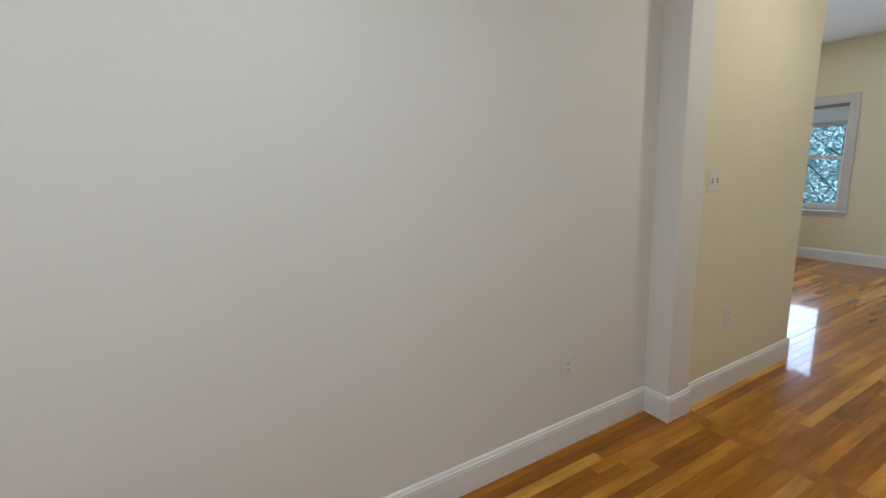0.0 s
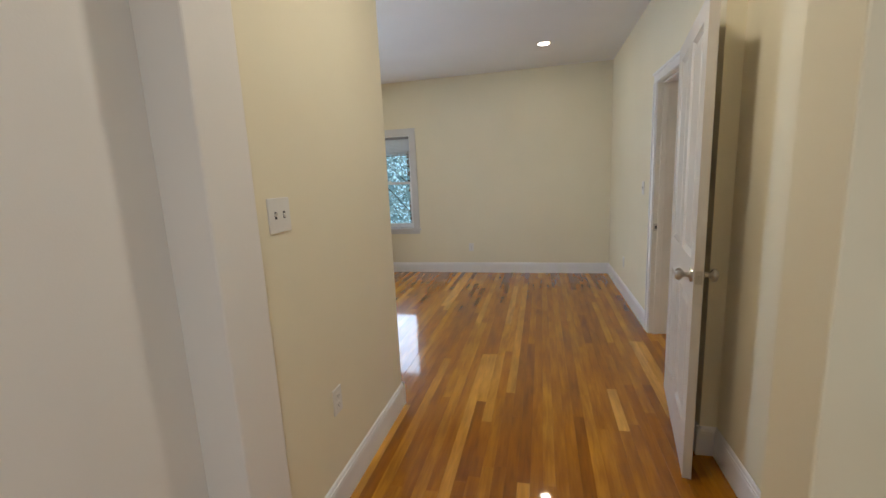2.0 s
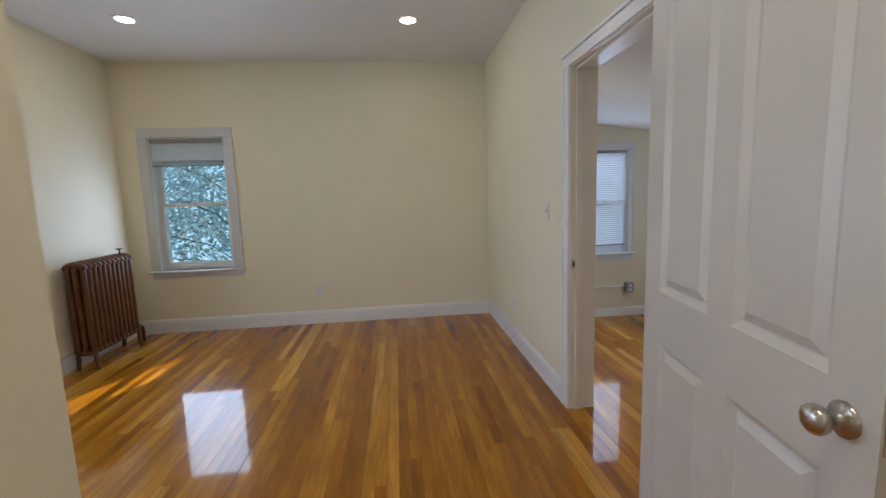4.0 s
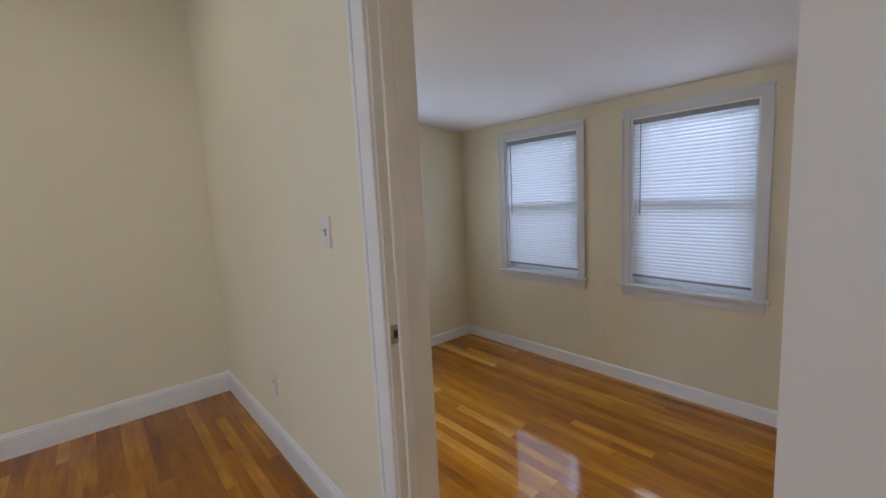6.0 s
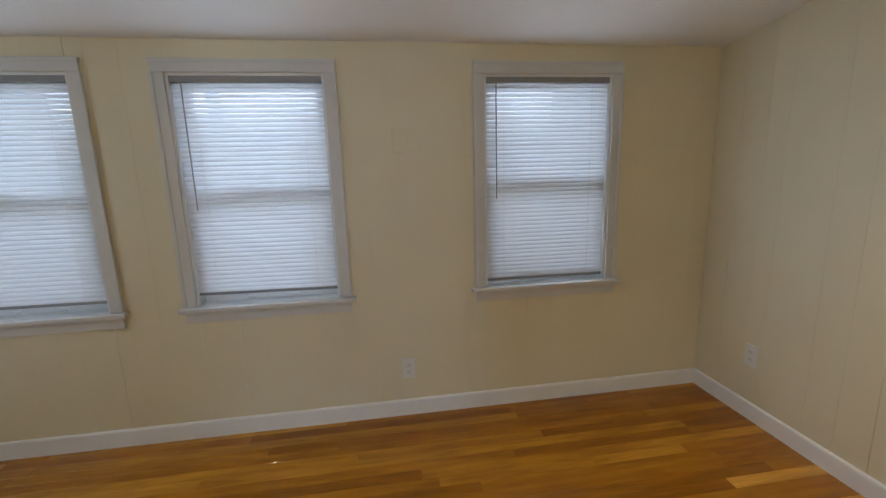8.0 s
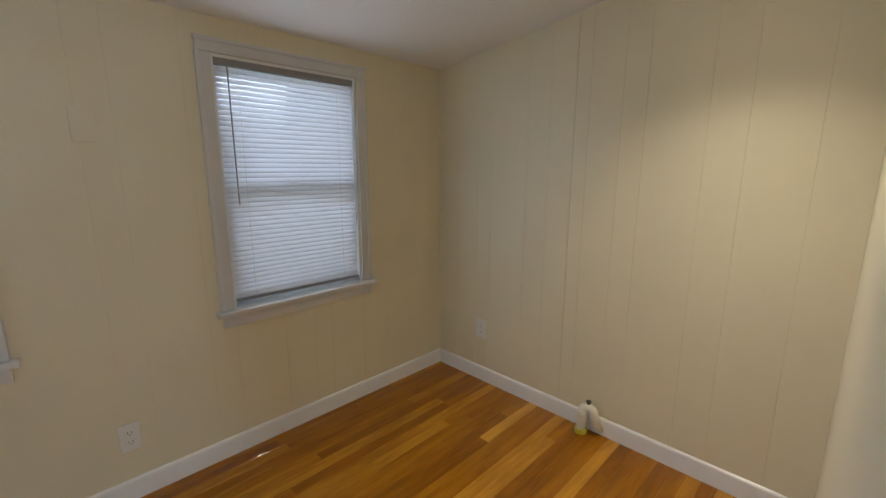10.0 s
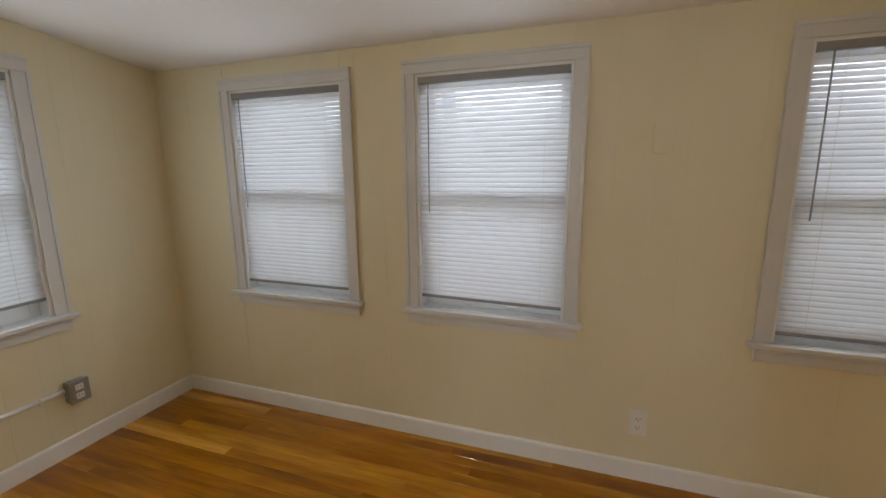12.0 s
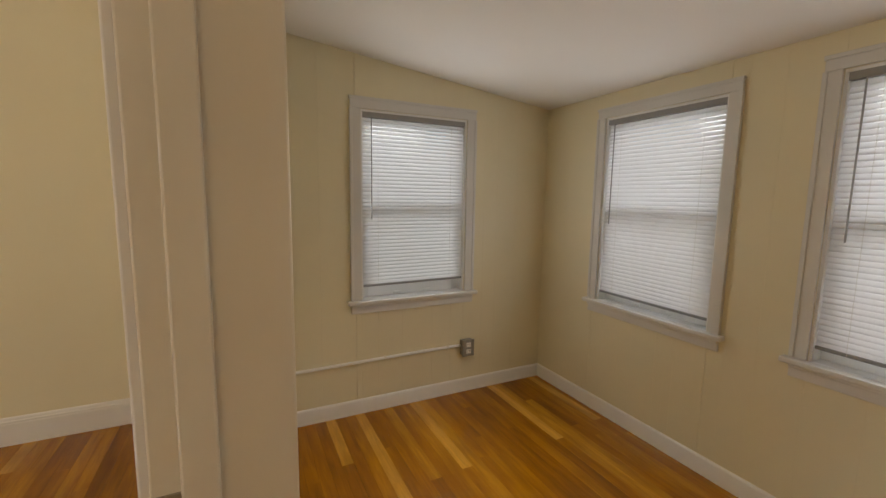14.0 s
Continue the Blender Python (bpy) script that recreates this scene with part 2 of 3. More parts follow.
def cyl(bm, p0, p1, r, r2=None, seg=16):
    p0, p1 = Vector(p0), Vector(p1)
    d = p1 - p0
    m = Matrix.Translation((p0 + p1) / 2) @ d.to_track_quat("Z", "Y").to_matrix().to_4x4()
    bmesh.ops.create_cone(bm, cap_ends=True, segments=seg, radius1=r, radius2=r if r2 is None else r2, depth=d.length, matrix=m)


def ball(bm, c, r, scale=(1, 1, 1), seg=16):
    bmesh.ops.create_uvsphere(bm, u_segments=seg, v_segments=seg // 2, radius=r, matrix=Matrix.Translation(c) @ Matrix.Diagonal((*scale, 1)))


def tube(bm, pts, r, seg=10):
    """A round pipe along a smooth line of points."""
    rings = []
    for i, q in enumerate(pts):
        q = Vector(q)
        d = (Vector(pts[min(i + 1, len(pts) - 1)]) - Vector(pts[max(i - 1, 0)])).normalized()
        m = d.to_track_quat("Z", "Y").to_matrix()
        rings.append([bm.verts.new(q + m @ Vector((r * math.cos(2 * math.pi * k / seg), r * math.sin(2 * math.pi * k / seg), 0))) for k in range(seg)])
    for a, b in zip(rings, rings[1:]):
        best = min(range(seg), key=lambda s: (a[0].co - b[s].co).length)
        for k in range(seg):
            bm.faces.new((a[k], a[(k + 1) % seg], b[(k + 1 + best) % seg], b[(k + best) % seg]))
    bm.faces.new(rings[0][::-1])
    bm.faces.new(rings[-1])


def mesh_of(name, bm, mat, smooth=False):
    bmesh.ops.recalc_face_normals(bm, faces=bm.faces)
    me = bpy.data.meshes.new(name)
    bm.to_mesh(me)
    bm.free()
    me.materials.append(mat)
    if smooth:
        for f in me.polygons:
            f.use_smooth = True
    return me


def part(name, bm, mat, parent=None, label="", smooth=False):
    ob = new(name, mesh_of(name, bm, mat, smooth))
    ob.parent = parent
    if label:
        tagged(ob, label)
    return ob


def structure(name, bm, mat, label="", category=""):
    return tagged(part(name, bm, mat), label, category, kind="structure")


def thing(name, at, label, category, group="", kind="", turn=0):
    e = new(name)
    e.empty_display_size = 0.1
    e.matrix_world = pose(*at, 0, 0, turn)
    return tagged(e, label, category, group, kind)


def slab(name, a, b, mat, label="", category="wall", holes=(), along="x"):
    """A wall as a box from a to b, with holes (u0, u1, z0, z1) along x or y cut through it."""
    bm = bmesh.new()
    k = 0 if along == "x" else 1
    us = sorted({a[k], b[k], *[h[0] for h in holes], *[h[1] for h in holes]})
    for u0, u1 in zip(us, us[1:]):
        inside = sorted([h for h in holes if h[0] <= u0 + 1e-6 and h[1] >= u1 - 1e-6], key=lambda h: h[2])
        z = a[2]
        spans = []
        for h in inside:
            if h[2] > z:
                spans.append((z, h[2]))
            z = h[3]
        if b[2] > z:
            spans.append((z, b[2]))
        for z0, z1 in spans:
            p, q = list(a), list(b)
            p[k], q[k], p[2], q[2] = u0, u1, z0, z1
            box(bm, p, q)
    return structure(name, bm, mat, label, category)


# ---- walls and ceilings ----
LW = (-3.05, -2.325, 0.66, 2.01)                       # living room window opening
slab("wall_far", (XL - 0.2, YL, 0), (XR + 0.3, YL + 0.2, CEIL), CREAM, "cream painted plaster wall", holes=[LW])
slab("wall_left", (XL - 0.2, 3.44, 0), (XL, YL, CEIL), CREAM, "cream painted plaster wall", holes=[(4.0, 4.9, 0.75, 2.05)], along="y")
slab("wall_back", (XL - 0.2, 3.30, 0), (XH - 0.12, 3.44, CEIL), CREAM, "cream painted plaster wall")
slab("wall_hall", (XH - 0.12, 2.2605, 0), (XH, 3.44, CEIL), CREAM, "cream painted hall wall")
slab("wall_kitchen", (XK - 0.12, -2.6, 0), (XK, 2.0755, CEIL), OFFWHITE, "plain off-white kitchen wall")
bm = bmesh.new()
box(bm, (XK - 0.12, 2.076, 0), (-1.301, 2.26, CEIL), 0.006)
structure("pilaster", bm, OFFWHITE, "cream painted square wall pilaster", "pilaster")
slab("wall_behind", (XK - 0.12, -2.72, 0), (1.9, -2.6, CEIL), OFFWHITE, "plain off-white kitchen wall")
slab("wall_kitchen_side", (1.9, -2.72, 0), (2.02, 2.26, CEIL), OFFWHITE, "plain off-white kitchen wall")
bm = bmesh.new()
box(bm, (0.055, 2.08, 0), (1.9, 2.26, CEIL), 0.006)
structure("wall_stub", bm, CREAM, "cream painted wall end beside the kitchen counter", "wall")
slab("wall_passage", (0.336, 2.2605, 0), (XS, 3.235, CEIL), CREAM, "cream painted passage wall")
slab("wall_chase", (0.262, 3.2352, 0), (XS, 3.40, CEIL), CREAM, "cream painted boxed-out wall corner")
slab("wall_door_near", (XR, 3.4002, 0), (XS, DOOR0 - 0.02, CEIL), CREAM, "cream painted wall beside the doorway")
slab("wall_door", (XR, DOOR0 - 0.02, 0), (XB0 - 0.004, YL, CEIL), CREAM, "cream painted wall with a doorway to the bedroom",
     holes=[(DOOR0 - 0.02, DOOR1 + 0.02, 0, DOORH + 0.02)], along="y")
bm = bmesh.new()
box(bm, (XL - 0.2, -2.72, CEIL), (2.02, YL + 0.2, CEIL + 0.12))
structure("ceiling", bm, CEILPAINT, "flat white plaster ceiling", "ceiling")
bm = bmesh.new()
vs = box(bm, (XS - 0.002, YB0 - 0.15, 0), (XB1 + 0.12, YB1 + 0.12, 0.1))
for v in vs:
    v.co.z += ceil_bed(v.co.x)
structure("ceiling_bedroom", bm, CEILPAINT, "low sloping white bedroom ceiling", "ceiling")

# Bedroom window openings: y centres on the window wall, one on the north wall
WZ0, WZ1, WHALF = 0.69, 1.752, 0.336
WINS = [5.751, 4.703, 3.28]
WD = 1.458


OPEN = (6.119, 5.415, 1.09, 1.53)         # joints that have opened up


def panelled(name, along, plane, out, u0, u1, seams, holes, label, gap=0.0001):
    """A wall core with painted boards on its room side, one object each, cut round the openings. out: +1 or -1, away from the room."""
    k = 0 if along == "x" else 1
    core0, core1 = plane + out * 0.010, plane + out * 0.15

    def top(u):
        return ceil_bed(u if along == "x" else plane)

    bm = bmesh.new()
    us = sorted({u0, u1, *[h[0] for h in holes], *[h[1] for h in holes]})
    for a, b in zip(us, us[1:]):
        hs = [h for h in holes if h[0] <= a + 1e-6 and h[1] >= b - 1e-6]
        for z0, z1 in ([(0, hs[0][2]), (hs[0][3], 9)] if hs else [(0, 9)]):
            p, q = [0, 0, z0], [0, 0, z1]
            p[k], q[k], p[1 - k], q[1 - k] = a, b, core0, core1
            for v in box(bm, p, q):
                if v.co.z > 5:
                    v.co.z = top(v.co[k]) + 0.02
    core = structure(name, bm, PANELPAINT, label, "wall")
    us = sorted({u0, u1, *seams, *[h[0] for h in holes], *[h[1] for h in holes]})
    for a, b in zip(us, us[1:]):
        hs = [h for h in holes if h[0] <= a + 1e-6 and h[1] >= b - 1e-6]
        for z0, z1 in ([(0, hs[0][2]), (hs[0][3], 9)] if hs else [(0, 9)]):
            bm = bmesh.new()
            lo, hi = (0.0009 if any(abs(u - q) < 1e-6 for q in OPEN) else gap for u in (a, b))
            p, q = [0, 0, z0], [0, 0, z1]
            p[k], q[k], p[1 - k], q[1 - k] = a + lo, b - hi, plane + random.uniform(0, 0.0003) * out, plane + out * 0.0098
            for v in box(bm, p, q, 0.0004):
                pass
            for v in bm.verts:
                if v.co.z > 5:
                    v.co.z = top(v.co[k]) + 0.015
            part("panel", bm, PANELPAINT, core)
    return core


def seams_between(u0, u1, steps=(0.10, 0.15, 0.20, 0.13, 0.23), start=0):
    out, u, i = [], u0, start
    while u < u1 - 0.12:
        u += steps[i % len(steps)]
        i += 1
        out.append(u)
    return out


def clear(seams, keep):
    return [s for s in seams if all(abs(s - k) > 0.05 for k in keep)]


whole = [(y - WHALF, y + WHALF, WZ0 - 0.02, WZ1) for y in WINS]
edges = [e for h in whole for e in h[:2]] + [6.119, 5.415]
panelled("wall_windows", "y", XB1, 1, YB0 - 0.16, YB1 + 0.16, clear(seams_between(YB0, YB1), edges) + [6.119, 5.415], whole,
         "cream painted panelled wall with three windows")
dh = [(WD - WHALF, WD + WHALF, WZ0 - 0.02, WZ1 + 0.01)]
panelled("wall_north", "x", YB1, 1, XB0, XB1, clear(seams_between(XB0, XB1, start=2), [WD - WHALF, WD + WHALF, 1.09]) + [1.09], dh,
         "cream painted panelled wall with one window")
panelled("wall_south", "x", YB0, -1, XS, XB1, clear(seams_between(XS, XB1, start=1), [1.53]) + [1.53], [],
         "cream painted panelled wall with fine vertical grooves", gap=0.0003)
slab("wall_inner", (XB0 - 0.0038, DOOR0 - 0.0198, 0), (XB0, YB1, ceil_bed(XB0) + 0.02), PANELPAINT, "cream painted bedroom side of the door wall",
     holes=[(DOOR0 - 0.0198, DOOR1 + 0.02, 0, DOORH + 0.02)], along="y")


# ---- baseboards ----
def baseboard(name, p0, p1, inward, tall):
    """Along the floor from p0 to p1; inward: the unit way into the room. tall: the moulded kind, else the low flat kind."""
    prof = ([(0, 0), (0.016, 0), (0.016, 0.112), (0.0145, 0.117), (0.0145, 0.126), (0.011, 0.130), (0.009, 0.139), (0.005, 0.145), (0, 0.148)] if tall else
            [(0, 0), (0.013, 0), (0.013, 0.078), (0.011, 0.085), (0.006, 0.089), (0, 0.090)])
    bm = bmesh.new()
    rings = []
    for p in (p0, p1):
        rings.append([bm.verts.new((p[0] + inward[0] * (d - 0.002), p[1] + inward[1] * (d - 0.002), z)) for d, z in prof])
    n = len(prof)
    for i in range(n):
        bm.faces.new((rings[0][i], rings[0][(i + 1) % n], rings[1][(i + 1) % n], rings[1][i]))
    bm.faces.new(rings[0])
    bm.faces.new(rings[1])
    return structure(name, bm, TRIM, "white moulded baseboard" if tall else "low white painted baseboard", "baseboard")


baseboard("baseboard", (XL, YL), (XR, YL), (0, -1), True)
baseboard("baseboard", (XR, YL), (XR, DOOR1 + 0.082), (-1, 0), True)
baseboard("baseboard", (XR, DOOR0 - 0.082), (XR, 3.40), (-1, 0), True)
baseboard("baseboard", (0.262, 3.40), (0.262, 3.219), (-1, 0), True)
baseboard("baseboard", (0.246, 3.235), (0.336, 3.235), (0, -1), True)
baseboard("baseboard", (0.336, 3.235), (0.336, 2.26), (-1, 0), True)
baseboard("baseboard", (XL, 3.44), (XL, YL), (1, 0), True)
baseboard("baseboard", (XL, 3.44), (XH + 0.016, 3.44), (0, 1), True)
baseboard("baseboard", (XH, 2.26), (XH, 3.456), (1, 0), True)
baseboard("baseboard", (-1.301, 2.060), (-1.301, 2.262), (1, 0), True)
baseboard("baseboard", (XK, 2.076), (-1.285, 2.076), (0, -1), True)
baseboard("baseboard", (XK, -2.6), (XK, 2.076), (1, 0), True)
baseboard("baseboard", (XB1, YB0), (XB1, YB1), (-1, 0), False)
baseboard("baseboard", (XB0, YB1), (XB1, YB1), (0, -1), False)
baseboard("baseboard", (XS, YB0), (XB1, YB0), (0, 1), False)
baseboard("baseboard", (XB0, DOOR1 + 0.02), (XB0, YB1), (1, 0), False)
baseboard("baseboard", (XS, YB0), (XS, DOOR0 - 0.02), (1, 0), False)

# ---- doorway ----
frame_door = thing("door_1", (XR, DOOR0, 0), "white painted door frame with moulded casing", "door frame", kind="structure")


def place(ob, parent):
    """Keep a part built in room coordinates where it is."""
    ob.parent = parent
    ob.matrix_parent_inverse = parent.matrix_world.inverted()
    return ob


def casing_side(y0, y1, z0, z1, x0, x1, name):
    bm = bmesh.new()
    box(bm, (x0, y0, z0), (x1, y1, z1), 0.003)
    return place(part(name, bm, JAMB), frame_door)


# jambs, head and stops
casing_side(DOOR1, DOOR1 + 0.0195, 0, DOORH + 0.0195, XR - 0.002, XB0 + 0.002, "jamb")
casing_side(DOOR0 - 0.0195, DOOR0, 0, DOORH + 0.0195, XR - 0.002, XS + 0.002, "jamb")
casing_side(DOOR0, DOOR1, DOORH, DOORH + 0.0195, XR - 0.002, XB0 + 0.002, "head_jamb")
casing_side(DOOR1 - 0.012, DOOR1 + 0.001, 0, DOORH, XR + 0.030, XR + 0.070, "stop")
casing_side(DOOR0 - 0.001, DOOR0 + 0.012, 0, DOORH, XR + 0.030, XR + 0.070, "stop")
casing_side(DOOR0, DOOR1, DOORH - 0.012, DOORH + 0.001, XR + 0.030, XR + 0.070, "stop")
for face, s in ((XR, -1),):
    for y0, y1 in ((DOOR1 + 0.006, DOOR1 + 0.078), (DOOR0 - 0.078, DOOR0 - 0.006)):
        bm = bmesh.new()
        box(bm, (face, y0, 0), (face + s * 0.014, y1, DOORH + 0.006), 0.003)
        outer = y1 if y0 > 4.5 else y0
        box(bm, (face, outer - 0.009, 0), (face + s * 0.020, outer + 0.009, DOORH + 0.006), 0.003)
        place(part("casing", bm, TRIM), frame_door)
    bm = bmesh.new()
    box(bm, (face, DOOR0 - 0.087, DOORH + 0.0065), (face + s * 0.015, DOOR1 + 0.087, DOORH + 0.066), 0.003)
    if s < 0:
        box(bm, (face, DOOR0 - 0.095, DOORH + 0.066), (face + s * 0.026, DOOR1 + 0.095, DOORH + 0.084), 0.004)
    place(part("head_casing", bm, TRIM), frame_door)
bm = bmesh.new()
box(bm, (XR + 0.004, DOOR1 - 0.0015, 0.880), (XR + 0.036, DOOR1 + 0.001, 0.940), 0.001)
place(part("strike_plate", bm, NICKEL, label="satin nickel strike plate"), frame_door)
bm = bmesh.new()
box(bm, (XR + 0.014, DOOR1 - 0.0022, 0.897), (XR + 0.028, DOOR1 - 0.001, 0.923))
place(part("strike_hole", bm, SLOT), frame_door)


# ---- the door leaf: local x along the leaf from the free edge, y through its thickness, z up ----
LEAF_L, LEAF_T = 0.860, 0.035
leaf_turn = math.degrees(math.atan2(3.885 - 3.033, 0.277 - 0.132))
door = thing("bedroom_door", (0.132, 3.033, 0.008), "white four-panel door standing wide open against the wall", "door", turn=leaf_turn)


def door_slab():
    """Stiles, rails and raised panels of both faces in one mesh, with sloped sticking round each panel."""
    bm = bmesh.new()
    xs = [0.0, 0.100, 0.378, 0.478, 0.752, LEAF_L]
    zs = [0.0, 0.215, 0.808, 0.988, 1.935, 2.015]
    cells = {(1, 1), (3, 1), (1, 3), (3, 3)}
    for y, s in ((0.0, -1), (-LEAF_T, 1)):
        for i in range(5):
            for j in range(5):
                x0, x1, z0, z1 = xs[i], xs[i + 1], zs[j], zs[j + 1]
                if (i, j) not in cells:
                    bm.faces.new([bm.verts.new(q) for q in ((x0, y, z0), (x1, y, z0), (x1, y, z1), (x0, y, z1))])
                    continue
                loops = []
                for inset, depth in ((0, 0), (0.003, 0.003), (0.019, 0.013), (0.023, 0.014), (0.048, 0.003)):
                    d = y + s * depth
                    loops.append([bm.verts.new(q) for q in ((x0 + inset, d, z0 + inset), (x1 - inset, d, z0 + inset), (x1 - inset, d, z1 - inset), (x0 + inset, d, z1 - inset))])
                for a, b in zip(loops, loops[1:]):
                    for k in range(4):
                        bm.faces.new((a[k], a[(k + 1) % 4], b[(k + 1) % 4], b[k]))
                bm.faces.new(loops[-1])
    for q in (((0, 0, 0), (0, -LEAF_T, 0), (0, -LEAF_T, 2.015), (0, 0, 2.015)), ((LEAF_L, 0, 0), (LEAF_L, -LEAF_T, 0), (LEAF_L, -LEAF_T, 2.015), (LEAF_L, 0, 2.015)),
              ((0, 0, 2.015), (LEAF_L, 0, 2.015), (LEAF_L, -LEAF_T, 2.015), (0, -LEAF_T, 2.015)), ((0, 0, 0), (LEAF_L, 0, 0), (LEAF_L, -LEAF_T, 0), (0, -LEAF_T, 0))):
        bm.faces.new([bm.verts.new(p) for p in q])
    bmesh.ops.remove_doubles(bm, verts=bm.verts, dist=1e-5)
    return bm


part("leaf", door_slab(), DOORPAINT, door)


def knob(sign, y):
    bm = bmesh.new()
    prof = [(0.032, 0.0), (0.032, 0.004), (0.027, 0.008), (0.014, 0.010), (0.011, 0.018), (0.011, 0.028), (0.017, 0.034), (0.025, 0.040), (0.0275, 0.048), (0.025, 0.056), (0.016, 0.062), (0.002, 0.064)]
    rings = [[bm.verts.new((0.062 + r * math.cos(a * math.pi / 12), y + sign * d, 0.925 + r * math.sin(a * math.pi / 12))) for a in range(24)] for r, d in prof]
    for a, b in zip(rings, rings[1:]):
        for k in range(24):
            bm.faces.new((a[k], a[(k + 1) % 24], b[(k + 1) % 24], b[k]))
    bm.faces.new(rings[-1])
    part("knob", bm, NICKEL, door, "round satin nickel knob", smooth=True)


knob(1, 0.0)
knob(-1, -LEAF_T)
bm = bmesh.new()
box(bm, (-0.0015, -0.030, 0.897), (0.001, -0.005, 0.953), 0.0006)
box(bm, (-0.010, -0.024, 0.915), (0.0, -0.011, 0.935), 0.002)
part("latch_plate", bm, NICKEL, door, "satin nickel latch and plate")
for hz in (0.20, 1.02, 1.82):
    bm = bmesh.new()
    cyl(bm, (LEAF_L + 0.006, -LEAF_T - 0.006, hz - 0.045), (LEAF_L + 0.006, -LEAF_T - 0.006, hz + 0.045), 0.0065, seg=12)
    box(bm, (LEAF_L - 0.0005, -LEAF_T, hz - 0.044), (LEAF_L + 0.0015, -0.006, hz + 0.044))
    part("hinge", bm, NICKEL, door, "satin nickel butt hinge")


# ---- windows: local x along the wall, y out of the room, z up; origin on the wall face at the sill's top ----
def window_unit(name, at, turn, half, height, label, cas=0.060, nose=0.042, deep=0.15):
    w = thing(name, at, label, "window", kind="structure", turn=turn)

    def bit(pname, a, b, mat, bevel=0.002, parent=w, lab=""):
        bm = bmesh.new()
        box(bm, a, b, bevel)
        return part(pname, bm, mat, parent, lab)

    for s in (-1, 1):
        bm = bmesh.new()
        box(bm, (s * half, -0.013, 0), (s * (half + cas), 0.0, height + 0.0005), 0.002)
        box(bm, (s * (half + cas - 0.012), -0.018, 0), (s * (half + cas + 0.004), 0.0, height + 0.0005), 0.002)
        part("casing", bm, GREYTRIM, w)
    bm = bmesh.new()
    box(bm, (-half - cas, -0.013, height + 0.001), (half + cas, 0, height + cas), 0.002)
    box(bm, (-half - cas - 0.004, -0.018, height + cas - 0.012), (half + cas + 0.004, 0, height + cas + 0.004), 0.002)
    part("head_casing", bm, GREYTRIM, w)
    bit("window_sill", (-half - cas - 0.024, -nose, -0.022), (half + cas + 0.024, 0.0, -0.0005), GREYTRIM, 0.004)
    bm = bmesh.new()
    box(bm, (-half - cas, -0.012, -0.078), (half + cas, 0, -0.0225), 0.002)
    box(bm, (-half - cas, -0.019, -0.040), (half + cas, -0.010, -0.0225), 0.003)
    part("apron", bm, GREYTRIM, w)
    # reveal
    for s in (-1, 1):
        bit("reveal", (s * (half - 0.012), 0.0005, 0), (s * half, deep, height - 0.0125), SASH)
    bit("reveal", (-half, 0.0005, height - 0.012), (half, deep, height), SASH)
    bit("reveal", (-half, 0.0005, -0.0195), (half, deep, 0.0), SASH)
    mid = height / 2
    h = half - 0.0125
    for sash, z0, z1, y in (("upper_sash", mid - 0.018, height - 0.0125, 0.100), ("lower_sash", 0.0005, mid + 0.018, 0.066)):
        bm = bmesh.new()
        rail = 0.040
        box(bm, (-h, y, z0), (-h + rail, y + 0.030, z1), 0.002)
        box(bm, (h - rail, y, z0), (h, y + 0.030, z1), 0.002)
        box(bm, (-h + rail, y, z0), (h - rail, y + 0.030, z0 + (0.075 if sash == "lower_sash" else 0.036)), 0.002)
        box(bm, (-h + rail, y, z1 - 0.036), (h - rail, y + 0.030, z1), 0.002)
        sob = part(sash, bm, SASH, w)
        bm = bmesh.new()
        box(bm, (-h + rail - 0.004, y + 0.012, z0 + 0.032), (h - rail + 0.004, y + 0.016, z1 - 0.032))
        g = part("pane", bm, GLASS, sob)
        g.visible_shadow = False
    bm = bmesh.new()
    box(bm, (-0.030, 0.046, mid + 0.0185), (0.030, 0.066, mid + 0.028), 0.003)
    box(bm, (-0.012, 0.050, mid + 0.028), (0.026, 0.062, mid + 0.036), 0.003)
    part("sash_lock", bm, SASH, w)
    for lx in (-0.10, 0.10):
        bm = bmesh.new()
        box(bm, (lx - 0.022, 0.055, 0.010), (lx + 0.022, 0.0655, 0.022), 0.003)
        part("sash_lift", bm, SASH, w)
    return w


SLAT_MESHES = {}


def slat_mesh(half):
    if half not in SLAT_MESHES:
        bm = bmesh.new()
        rows = []
        for t in (-1, -0.33, 0.33, 1):
            d, b = t * 0.0125, 0.0022 * (1 - t * t)
            rows.append([[bm.verts.new((x, d, b + o)) for o in (0, 0.0006)] for x in (-half, half)])
        for a, b in zip(rows, rows[1:]):
            for o in (0, 1):
                bm.faces.new((a[0][o], a[1][o], b[1][o], b[0][o]))
        for r in (rows[0], rows[-1]):
            bm.faces.new((r[0][0], r[1][0], r[1][1], r[0][1]))
        SLAT_MESHES[half] = mesh_of("slat", bm, VINYL, True)
    return SLAT_MESHES[half]


